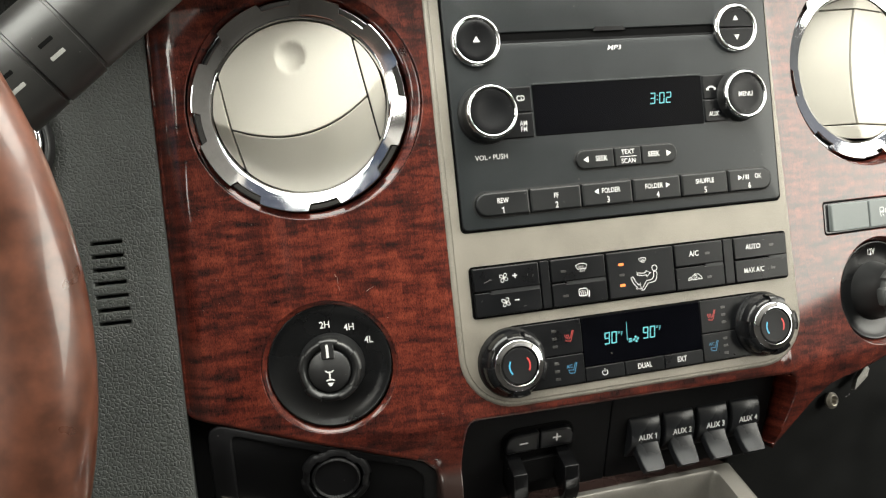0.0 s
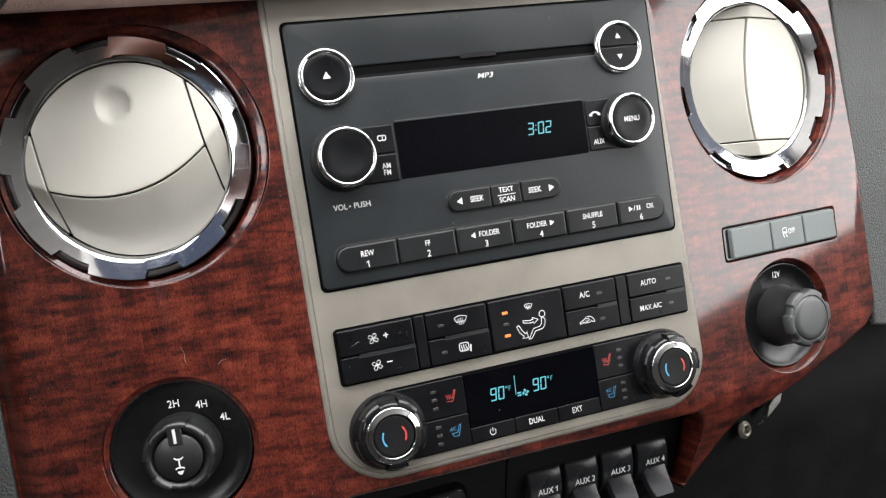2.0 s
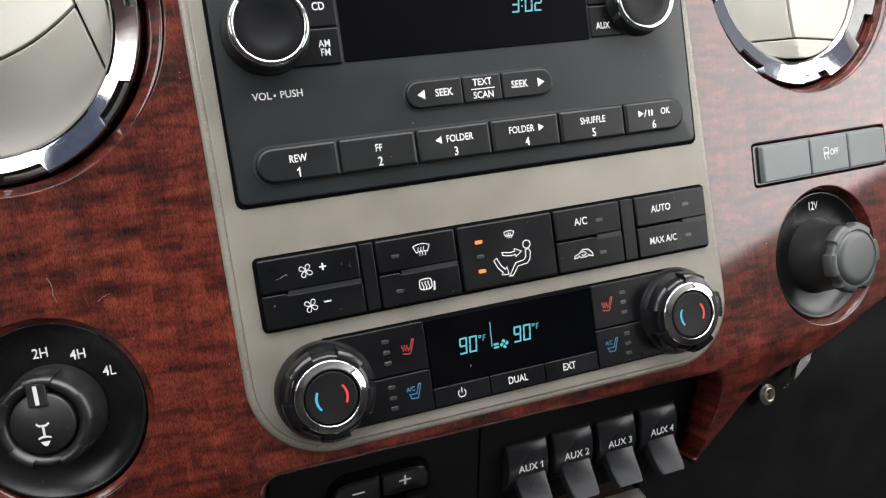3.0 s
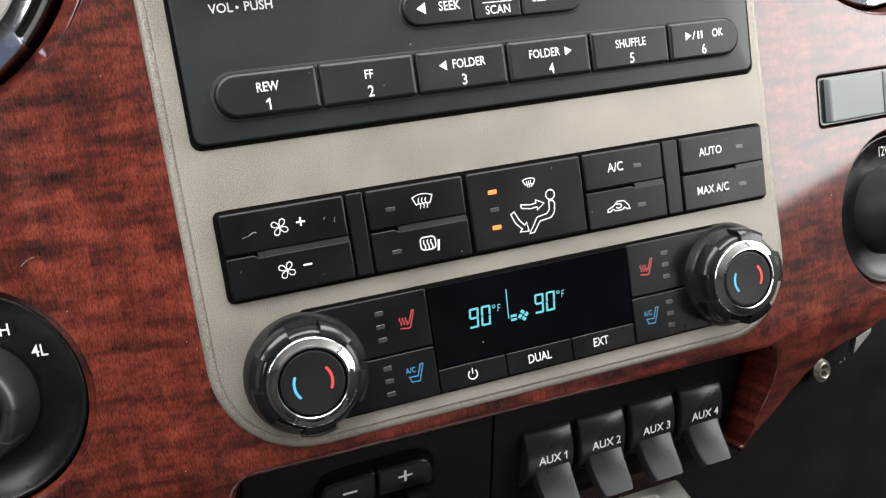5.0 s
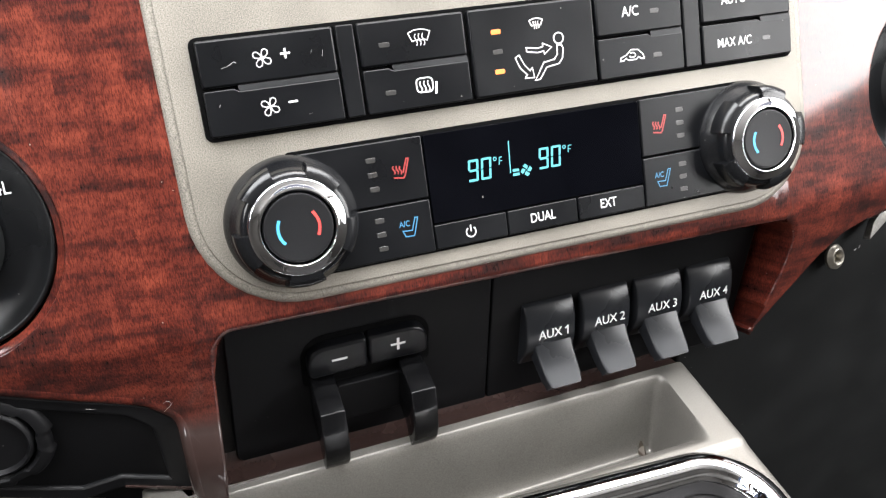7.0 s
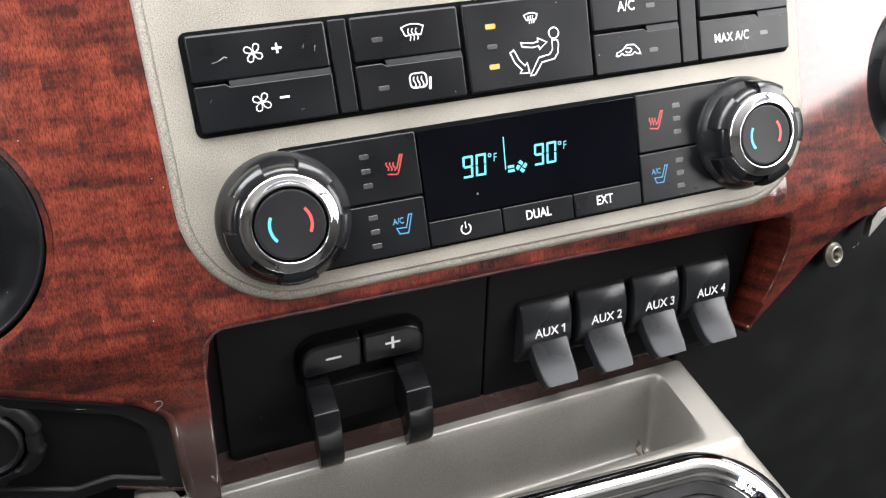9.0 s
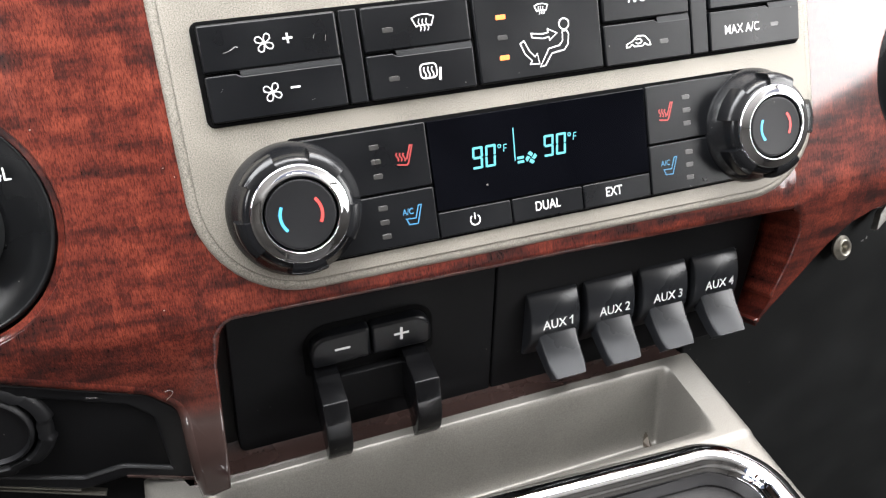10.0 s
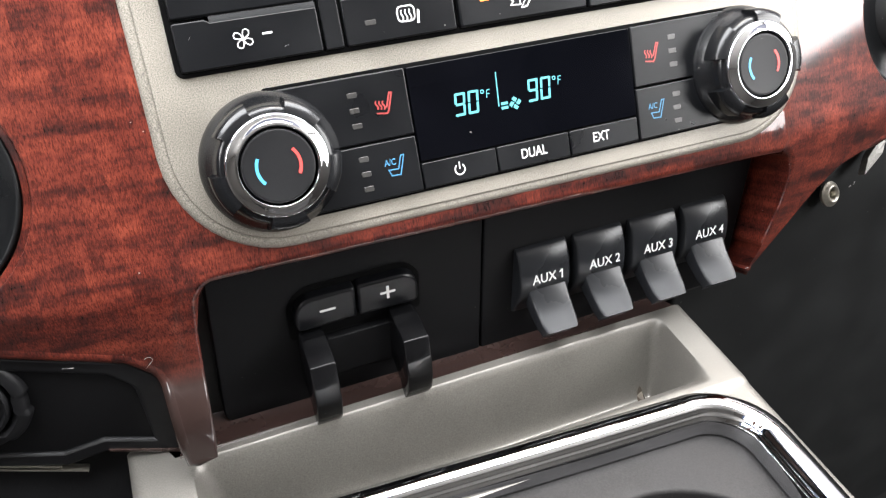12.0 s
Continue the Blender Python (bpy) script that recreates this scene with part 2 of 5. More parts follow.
M_LINT = surface("grey_lint", (0.24, 0.23, 0.22), 0.8, grain=2500, bumps=0.0)
M_DIM = surface("lamp_off_lens", (0.024, 0.023, 0.022), 0.35, grain=900, bumps=0.0)
M_SCRATCH = surface("scuffed_plastic", (0.16, 0.155, 0.15), 0.6, grain=2500, bumps=0.0)
M_RED = surface("red_print", (0.42, 0.035, 0.03), 0.5, grain=2000, bumps=0.0, vary=0.06)
M_BLUE = surface("blue_print", (0.045, 0.27, 0.43), 0.5, grain=2000, bumps=0.0, vary=0.06)
M_SEAT_RED = surface("faded_red_print", (0.20, 0.022, 0.020), 0.5, grain=2000, bumps=0.0, vary=0.2)
M_SEAT_BLUE = surface("faded_blue_print", (0.028, 0.125, 0.215), 0.5, grain=2000, bumps=0.0, vary=0.2)
M_CYAN = glow("cyan_segments", (0.14, 0.80, 0.92), 0.85)
M_AMBER = glow("amber_lamp", (1.0, 0.24, 0.035), 2.0)
M_CUP = surface("cup_plate_black", (0.015, 0.0145, 0.0145), 0.55, grain=1600, bumps=0.25, vary=0.3, spec=0.12)
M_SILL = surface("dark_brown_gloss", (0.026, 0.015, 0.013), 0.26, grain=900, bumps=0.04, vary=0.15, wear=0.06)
M_STAIN = surface("brown_stain", (0.030, 0.021, 0.013), 0.6, grain=900, bumps=0.0)
M_STEEL = surface("zinc_steel", (0.32, 0.30, 0.26), 0.36, 0.9, grain=700, bumps=0.05)
M_CLIP = surface("dull_tin", (0.15, 0.145, 0.135), 0.5, 0.6, grain=400, bumps=0.3, vary=0.2)
M_HEADLINER = surface("grey_cloth", (0.42, 0.41, 0.395), 0.9, grain=900, bumps=0.3)
M_CABIN = surface("cabin_trim", (0.06, 0.055, 0.05), 0.7, grain=500, bumps=0.2)
M_CARPET = surface("black_carpet", (0.012, 0.012, 0.012), 0.95, grain=700, bumps=0.3)
M_GROUND = surface("asphalt", (0.10, 0.10, 0.10), 0.9, grain=12, bumps=0.0)


# ---- building helpers ----
def place(u, v, w, tilt=0.0, turn=0.0, roll=0.0):
    """A spot on the dashboard. tilt leans it upright, turn swings it, roll spins it in its own face (degrees)."""
    return STACK @ Matrix.Translation(Vector((u, -w, v)) * MM) @ pose(0, 0, 0, tilt, 0, turn) @ pose(0, 0, 0, 0, -roll, 0)


def thing(name, label, category, m=None, group="", kind=""):
    ob = new(name)
    ob.empty_display_size = 0.01
    ob.matrix_world = place(0, 0, 0) if m is None else m
    return tagged(ob, label, category, group, kind)


def to_mesh(name, bm, material, smooth=35):
    bmesh.ops.recalc_face_normals(bm, faces=bm.faces)
    for v in bm.verts:
        u_, v_, w_ = v.co
        v.co = Vector((u_, -w_, v_)) * MM
    me = bpy.data.meshes.new(name)
    plain = bm.faces.layers.int.get("plain")
    for f in bm.faces:
        f.smooth = smooth > 0 and not (plain and f[plain])
    for e in bm.edges:
        if len(e.link_faces) == 2 and e.calc_face_angle(0) > radians(smooth):
            e.smooth = False
    bm.to_mesh(me)
    bm.free()
    me.materials.append(material)
    return me


def part(name, bm, material, parent, label="", smooth=35):
    ob = new(name, to_mesh(name, bm, material, smooth))
    ob.parent = parent
    return tagged(ob, label)


def solid(name, bm, material, label, category, m=None, kind="", smooth=35):
    ob = new(name, to_mesh(name, bm, material, smooth))
    ob.matrix_world = place(0, 0, 0) if m is None else m
    return tagged(ob, label, category, "", kind)


def rpoly(pts, radii, n=6):
    """A polygon with rounded corners."""
    out = []
    k = len(pts)
    for i in range(k):
        p, q, s = Vector(pts[i]), Vector(pts[i - 1]), Vector(pts[(i + 1) % k])
        r = radii[i] if isinstance(radii, (list, tuple)) else radii
        if r <= 0:
            out.append((p.x, p.y))
            continue
        a, b = (q - p).normalized(), (s - p).normalized()
        ang = a.angle(b)
        d = min(r / math.tan(ang / 2), 0.49 * (q - p).length, 0.49 * (s - p).length)
        r = d * math.tan(ang / 2)
        c = p + (a + b).normalized() * (r / math.sin(ang / 2))
        p0, p1 = p + a * d - c, p + b * d - c
        turn = p0.angle_signed(p1)
        for j in range(n + 1):
            g = -turn * j / n
            out.append((c.x + p0.x * math.cos(g) - p0.y * math.sin(g), c.y + p0.x * math.sin(g) + p0.y * math.cos(g)))
    return out


def rrect(u0, v0, u1, v1, r=1.0, n=4):
    return rpoly([(u0, v0), (u1, v0), (u1, v1), (u0, v1)], r, n)


def circle(cu, cv, r, n=64):
    return [(cu + r * math.cos(2 * math.pi * i / n), cv + r * math.sin(2 * math.pi * i / n)) for i in range(n)]


def inset(pts, d):
    """The outline moved inwards by d (outline counter-clockwise or clockwise alike)."""
    k = len(pts)
    area = sum(pts[i - 1][0] * pts[i][1] - pts[i][0] * pts[i - 1][1] for i in range(k))
    s = 1 if area > 0 else -1
    out = []
    for i in range(k):
        p, q, r = Vector(pts[i]), Vector(pts[i - 1]), Vector(pts[(i + 1) % k])
        a, b = p - q, r - p
        if a.length < 1e-6 or b.length < 1e-6:
            a = b = (a + b)
        a.normalize(), b.normalize()
        na, nb = Vector((-a.y, a.x)) * s, Vector((-b.y, b.x)) * s
        m = na + nb
        if m.length < 1e-6:
            m = na.copy()
        m.normalize()
        out.append(tuple(p + m * (d / max(0.5, m.dot(na)))))
    return out


def prism(bm, pts, w0, w1, edge=0.4, steps=3, lift=None):
    """A solid with that outline from w0 up to w1, its front edge rounded. lift(u, v) bends the front."""
    lift = lift or (lambda u, v: 0.0)
    rings = [[(u, v, w0 + lift(u, v)) for u, v in pts]]
    for j in range(steps + 1):
        a = math.pi / 2 * j / steps
        o = inset(pts, edge * (1 - math.cos(a))) if edge else pts
        rings.append([(u, v, w1 - edge * (1 - math.sin(a)) + lift(u, v)) for u, v in o])
        if not edge:
            break
    vs = [[bm.verts.new(c) for c in r] for r in rings]
    k = len(pts)
    for a, b in zip(vs, vs[1:]):
        for i in range(k):
            bm.faces.new((a[i - 1], a[i], b[i], b[i - 1]))
    plain = bm.faces.layers.int.get("plain") or bm.faces.layers.int.new("plain")
    top = vs[-1]
    mid = bm.verts.new((sum(v.co.x for v in top) / k, sum(v.co.y for v in top) / k, sum(v.co.z for v in top) / k))
    for i in range(k):
        bm.faces.new((top[i - 1], top[i], mid))[plain] = 1
    bm.faces.new(list(reversed(vs[0])))[plain] = 1
    return bm


def lathe(bm, profile, n=48, cu=0.0, cv=0.0, radius=None, a0=0.0, a1=360.0):
    """Turns (r, w) round the outward axis. radius(angle, r, w) may shape it round."""
    full = abs(a1 - a0 - 360) < 1e-6
    count = n if full else n + 1
    rows = []
    for r, w in profile:
        if r < 1e-6 and full:
            rows.append([bm.verts.new((cu, cv, w))])
            continue
        row = []
        for i in range(count):
            a = radians(a0 + (a1 - a0) * i / n)
            q = radius(math.degrees(a), r, w) if radius else r
            row.append(bm.verts.new((cu + q * math.cos(a), cv + q * math.sin(a), w)))
        rows.append(row)
    for a, b in zip(rows, rows[1:]):
        for i in range(n):
            j = (i + 1) % count
            if len(a) == 1 and len(b) == 1:
                continue
            if len(a) == 1:
                bm.faces.new((a[0], b[i], b[j]))
            elif len(b) == 1:
                bm.faces.new((a[i], a[j], b[0]))
            else:
                bm.faces.new((a[i], a[j], b[j], b[i]))
    return bm


def sheet(outer, holes=(), shape=None, cell=6.0, edge=1.0, depth=8.0, crisp=None):
    """A panel with holes, bent by shape(u, v), with rounded rims turned back by depth; crisp(u, v) scales the rounding."""
    crisp = crisp or (lambda u, v: 1.0)
    bm = bmesh.new()
    edges = []
    for loop in (outer, *holes):
        vs = [bm.verts.new((u, v, 0)) for u, v in loop]
        edges += [bm.edges.new((vs[i - 1], vs[i])) for i in range(len(vs))]
    bmesh.ops.triangle_fill(bm, edges=edges, use_beauty=True, use_dissolve=False, normal=(0, 0, 1))
    us, vs = [p[0] for p in outer], [p[1] for p in outer]
    for axis, lo, hi in ((0, min(us), max(us)), (1, min(vs), max(vs))):
        k = int((hi - lo) / cell)
        for i in range(1, k):
            co, no = [0, 0, 0], [0, 0, 0]
            co[axis], no[axis] = lo + (hi - lo) * i / k, 1
            bmesh.ops.bisect_plane(bm, geom=bm.verts[:] + bm.edges[:] + bm.faces[:], dist=1e-5, plane_co=co, plane_no=no)
    out = {}
    bm.normal_update()
    side = 1 if sum(f.normal.z * f.calc_area() for f in bm.faces) > 0 else -1
    rim = [e for e in bm.edges if len(e.link_faces) == 1]
    for e in rim:
        turn = e.link_loops[0]
        d = (turn.link_loop_next.vert.co - turn.vert.co).to_2d()
        nn = Vector((d.y, -d.x)).normalized() * side
        for v in e.verts:
            out[v] = out.get(v, Vector((0, 0))) + nn
    base = {v: v.co.to_2d() for v in bm.verts}
    shape = shape or (lambda u, v: 0.0)
    prev = {v: v for v in out}
    for v in bm.verts:
        v.co.z = shape(v.co.x, v.co.y)
    quarter = [radians(g) for g in ((30, 60, 90) if edge < 2 else (4, 18, 36, 54, 72, 90))]
    for e in rim:
        e.smooth = edge < 2
    levels = [(edge * math.sin(g), edge * (1 - math.cos(g))) for g in quarter] + [(edge, depth)] if edge else [(0, depth)]
    pairs = [tuple(e.verts) for e in rim]
    for off, down in levels:
        cur = {}
        for v in out:
            k = crisp(*base[v])
            p = base[v] + out[v].normalized() * off * k
            cur[v] = bm.verts.new((p.x, p.y, shape(*base[v]) - (down if down == depth else down * k)))
        for a, b in pairs:
            bm.faces.new((prev[a], prev[b], cur[b], cur[a]))
        prev = cur
    return bm


def ribbon(bm, pts, width, w, closed=False, up=0.12):
    """A printed line along pts."""
    k = len(pts)
    h = width / 2
    left, right = [], []
    for i in range(k):
        p = Vector(pts[i])
        q = Vector(pts[i - 1]) if (i > 0 or closed) else p
        s = Vector(pts[(i + 1) % k]) if (i < k - 1 or closed) else p
        a = (p - q).normalized() if (p - q).length > 1e-9 else (s - p).normalized()
        b = (s - p).normalized() if (s - p).length > 1e-9 else a
        m = Vector((-(a + b).y, (a + b).x))
        m = m.normalized() if m.length > 1e-6 else Vector((-a.y, a.x))
        f = h / max(0.6, m.dot(Vector((-a.y, a.x))))
        left.append(p + m * f)
        right.append(p - m * f)
    lv = [bm.verts.new((*c, w + up)) for c in left]
    rv = [bm.verts.new((*c, w + up)) for c in right]
    for i in range(k if closed else k - 1):
        j = (i + 1) % k
        bm.faces.new((lv[i], lv[j], rv[j], rv[i]))
    return bm


def flat(bm, pts, w, up=0.12):
    bm.faces.new([bm.verts.new((u, v, w + up)) for u, v in pts])
    return bm


def arc(cu, cv, r, a0, a1, n=12, ry=None):
    ry = r if ry is None else ry
    return [(cu + r * math.cos(radians(a0 + (a1 - a0) * i / n)), cv + ry * math.sin(radians(a0 + (a1 - a0) * i / n))) for i in range(n + 1)]


def legend(body, u, v, w, height, parent, material=None, narrow=0.86, name="legend", bold=0.065, slant=0.0, lean=0.0):
    """Printed words, centred at (u, v)."""
    cu = bpy.data.curves.new(name, "FONT")
    cu.body = body
    cu.align_x, cu.align_y = "CENTER", "CENTER"
    cu.size = height / 0.72
    cu.offset = min(bold, 0.02) if "M" in body else bold * 0.65
    cu.shear = slant
    cu.resolution_u = 3
    cu.space_line = 0.82
    tmp = bpy.data.objects.new("tmp", cu)
    me = bpy.data.meshes.new_from_object(tmp)
    bpy.data.objects.remove(tmp)
    for vert in me.vertices:
        vert.co = Vector(((u + vert.co.x * narrow) * MM, -(w + 0.12 + lean * vert.co.y) * MM, (v + vert.co.y) * MM))
    me.materials.append(material or M_WHITE)
    ob = new(name, me)
    ob.parent = parent
    return ob


def printed(name, bm, material, parent, label=""):
    return part(name, bm, material, parent, label, 0)


# ---- cabin shell ----
def box(bm, x0, y0, z0, x1, y1, z1):
    vs = [bm.verts.new((x, y, z)) for x in (x0, x1) for y in (y0, y1) for z in (z0, z1)]
    for f in ((0, 1, 3, 2), (4, 6, 7, 5), (0, 4, 5, 1), (2, 3, 7, 6), (0, 2, 6, 4), (1, 5, 7, 3)):
        bm.faces.new([vs[i] for i in f])
    return bm


def shell(name, boxes, material, label, category):
    bm = bmesh.new()
    for b in boxes:
        box(bm, *b)
    bmesh.ops.recalc_face_normals(bm, faces=bm.faces)
    me = bpy.data.meshes.new(name)
    bm.to_mesh(me)
    bm.free()
    me.materials.append(material)
    return tagged(new(name, me), label, category, "", "structure")


XL, XR, YB, YF, ZR = -0.78, 1.0, -1.75, 0.62, 1.62
shell("floor", [(XL, YB, 0.18, XR, YF, 0.22)], M_CARPET, "black carpeted cabin floor", "floor")
shell("ceiling", [(XL, YB, ZR, XR, -0.46, ZR + 0.04)], M_HEADLINER, "grey cloth headliner", "ceiling")
for name, x0, x1, back, sill in (("wall_west", XL - 0.06, XL, -0.77, 1.1), ("wall_east", XR, XR + 0.06, -1.16, 1.03)):
    shell(name, [(x0, YB, 0.22, x1, YF, sill), (x0, YB, sill, x1, back, ZR), (x0, back, 1.56, x1, -0.42, ZR)],
          M_CABIN, "dark door trim below the side window", "wall")
shell("wall_south", [(XL, YB - 0.05, 0.22, XR, YB, ZR)], M_CABIN, "dark rear cabin wall", "wall")
shell("wall_north", [(XL, YF, 0.22, XR, YF + 0.05, 1.06)], M_CABIN, "dark firewall behind the dashboard", "wall")
shell("ground", [(-400, -400, -0.02, 400, 400, 0.0)], M_GROUND, "grey asphalt outside the truck", "ground")


# ---- dashboard ----
def wood_surface(u, v):
    if u < -15:
        w = -1.5 - 0.22 * (-u - 15)
    elif u > 213:
        w = -2.5 - 0.10 * (u - 213)
    else:
        w = -1.5
    if u < -148:
        w -= 0.045 * (-148 - u) ** 2
    if u > 368:
        w -= 0.03 * (u - 368) ** 2
    low = max(0.0, -v - 108)
    if -24.6 < u < -8:
        foot = max(0.0, -v - 137) ** 2
        w += 17.0 * foot / (foot + 150.0)
    return w - 0.5 * low * low / (low + 8.0)


BEZEL = rpoly([(-11.2, 170), (-10.5, -106), (221.5, -107.5), (212.4, 170)], [0, 34, 30, 0], 10)
WOOD_EDGE = rpoly([(-164, 165), (-165, -91), (-150, -95), (-34, -132.5), (-25.5, -140.5), (-25, -174), (-12.5, -174), (-11.2, -157), (-8.6, -121), (-7.8, -110.8), (196, -114.4), (217, -115.4), (218.5, -128), (217.5, -141), (214.5, -155), (209, -170),
                   (214, -171), (225, -158), (232, -149.5), (241, -139), (251, -131), (285, -120.5), (345, -100), (366, -91), (376, -79), (374, 15), (369, 70), (363, 165)],
                  [0, 8, 4, 4, 10, 0, 0, 20, 20, 13, 0, 9, 14, 12, 10, 1, 1, 8, 10, 10, 8, 0, 0, 12, 10, 0, 0, 0], 6)
STACK_HOLE = rpoly([(-8.2, 158), (-7.5, -103), (218.5, -104.5), (209.8, 158)], [2, 31, 27, 2], 10)
wood = thing("wood_trim", "glossy red mahogany veneer trim around the centre stack", "dashboard trim")


def trim_edge(u, v):
    """How broadly the veneer's edge is rounded: crisp round the dials and the switches, and where the panel frames the lower plates."""
    near = min(math.hypot(u + 80.8, v - 80) - 67, math.hypot(u - 296, v - 79.6) - 67, math.hypot(u + 82.6, v + 69.2) - 41, math.hypot(u - 294.3, v + 70.9) - 39)
    if near < 0 or (244 < u < 350 and -34 < v < -3):
        return 0.24
    if -19 < u < 20 or 200 < u < 262:
        return 1.0 - 0.7 * max(0.0, min(1.0, (-113 - v) / 12))
    return 1.0


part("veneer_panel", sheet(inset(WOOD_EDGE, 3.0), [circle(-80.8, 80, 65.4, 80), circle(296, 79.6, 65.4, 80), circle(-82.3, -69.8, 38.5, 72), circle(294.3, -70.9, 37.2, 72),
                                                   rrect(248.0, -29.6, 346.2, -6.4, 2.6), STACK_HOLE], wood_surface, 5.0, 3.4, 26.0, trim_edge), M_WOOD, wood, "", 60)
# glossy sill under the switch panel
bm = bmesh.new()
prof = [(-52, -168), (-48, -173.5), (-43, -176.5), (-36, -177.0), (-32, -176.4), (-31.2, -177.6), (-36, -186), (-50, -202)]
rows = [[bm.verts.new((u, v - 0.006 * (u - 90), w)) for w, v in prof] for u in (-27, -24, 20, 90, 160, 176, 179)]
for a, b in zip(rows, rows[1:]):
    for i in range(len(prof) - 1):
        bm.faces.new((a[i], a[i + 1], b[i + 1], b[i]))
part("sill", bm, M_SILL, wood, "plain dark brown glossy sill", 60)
SHALLOW = [(65.2, 0), (64.7, 0.04), (64.1, 0.13), (63.2, 0.25), (62.3, 0.37), (61.7, 0.46), (61.3, 0.58), (61.0, 1.0)]
STEEP = [(65.2, 0), (64.7, 0.03), (63.8, 0.10), (63.2, 0.21), (62.7, 0.35), (62.1, 0.51), (61.5, 0.66), (61.0, 1.0)]
for cu, cv, turn, du, dv, r1, deep, bevel in ((-80.8, 80, -12.4, -2.0, -0.7, 60.8, 4.4, SHALLOW), (296, 79.6, 5.7, 0.6, 1.6, 62.8, 12.0, STEEP)):
    bm = bmesh.new()
    lathe(bm, [(r, -0.7 - (deep - 0.7) * k) for r, k in bevel] + [(61.0, -deep - 12), (57, -deep - 13)], 96)
    for q in bm.verts:
        k = max(0.0, min(1.0, (-q.co.z - 0.7) / (deep - 0.7)))
        far = math.hypot(q.co.x, q.co.y)
        grow = 1 + k * (r1 - 61.0) / far
        q.co.x, q.co.y = q.co.x * grow + du * k, q.co.y * grow + dv * k
    part("vent_well", bm, M_WOOD, wood, "", 60).matrix_local = Matrix.Translation(Vector((cu, -wood_surface(cu, cv), cv)) * MM) @ pose(0, 0, 0, 0, 0, turn)

for cu, cv, turn, prof in ((-82.3, -69.8, -12.4, [(38.3, -0.6), (37.8, -0.8), (37.5, -1.0), (36.8, -1.4), (36.2, -1.8), (35.8, -2.2), (35.7, -4), (35.7, -14)]),
                           (294.3, -70.9, 5.7, [(37.0, -0.6), (36.5, -0.8), (36.2, -1.2), (35.2, -3.2), (34.4, -4.8), (34.1, -5.6), (34.0, -7), (34.0, -16)])):
    part("dial_well", lathe(bmesh.new(), prof, 96), M_WOOD, wood, "", 40).matrix_local = Matrix.Translation(Vector((cu, -wood_surface(cu, cv), cv)) * MM) @ pose(0, 0, 0, 0, 0, turn)

dash = thing("dashboard", "black grained vinyl dashboard with a brown padded top", "dashboard")
slots = [rrect(-206, 11.5 - 7.6 * i, -187, 15.3 - 7.6 * i, 1.2, 2) for i in range(7)]
part("driver_side_panel", sheet(rpoly([(-420, 200), (-420, -230), (-164.8, -230), (-164.6, 200)], 0), slots, lambda u, v: -40 - 0.22 * (-165 - u) * 0.6, 12, 1.0, 14),
     M_DASH, dash, "grained black vinyl with seven air slots")
bm = bmesh.new()
prism(bm, rrect(-215, -45, -178, 25), -66, -60, 0)
part("slot_backing", bm, M_DARK, dash)
part("passenger_side_panel", sheet(rpoly([(366, 220), (374, 15), (376, -92), (402, -98), (900, -80), (900, 220)], 0), (),
                                   lambda u, v: -20 - 0.10 * (u - 370) - 0.0006 * max(0, u - 420) ** 2, 14, 3.0, 26), M_DASH, dash, "grained black vinyl")
part("lower_panel", sheet(rpoly([(196, -150), (285, -100), (372, -76), (900, -86), (900, -420), (196, -420)], 0), (),
                          lambda u, v: -47 - 0.05 * (u - 200) - 0.35 * max(0, -v - 150), 14, 2.0, 20), M_UNDER, dash, "smooth black plastic under the trim")
part("knee_panel", sheet(rpoly([(-430, -225), (-168, -225), (-168, -90), (-40, -128), (-18, -140), (-18, -420), (-430, -420)], 0), (),
                         lambda u, v: -46 - 0.18 * (-u - 20) * 0.4, 14, 2.0, 10), M_LOWER, dash, "smooth black plastic below the veneer")
bm = bmesh.new()
prof = [(-10, 152), (0, 147.5), (8, 145.5), (14, 146), (19, 149), (21, 154), (20, 162), (14, 172), (2, 184), (-40, 205), (-120, 236), (-330, 262), (-520, 240), (-620, 200)]
us = [-620 + 20 * i for i in range(78)]


def hood(u):
    """How far the top swells out over the instruments; unseen, added to shade the driver side panel."""
    k = max(0.0, min(1.0, (-172 - u) / 55))
    return k * k * (3 - 2 * k)


rows = [[bm.verts.new((u, v + 0.00005 * (u - 100) ** 2 * (1 if u < 100 else 0.2), w - 0.00025 * max(0, abs(u - 100) - 120) ** 2 + 48 * hood(u))) for w, v in prof] for u in us]
for a, b in zip(rows, rows[1:]):
    for i in range(len(prof) - 1):
        bm.faces.new((a[i], a[i + 1], b[i + 1], b[i]))
part("padded_top", bm, M_BROW, dash, "brown grained padded vinyl", 60)
bm = bmesh.new()
prism(bm, rrect(-640, -520, 900, 150), -260, -230, 0)
part("inner_structure", bm, M_DARK, dash)

bracket = thing("metal_fastener", "small zinc eyelet below a bright bare metal clip", "fastener", place(278, -151.6, -46, -4, 8, 0))
bm = bmesh.new()
lathe(bm, [(0, -2.5), (2.0, -2.4), (2.3, -0.6), (2.8, 0.3), (3.6, 0.7), (4.4, 0.3), (4.9, -0.5), (5.6, -0.8), (6.0, -1.2), (6.0, -2.5)], 32)
part("eyelet", bm, M_STEEL, bracket, "worn zinc eyelet")
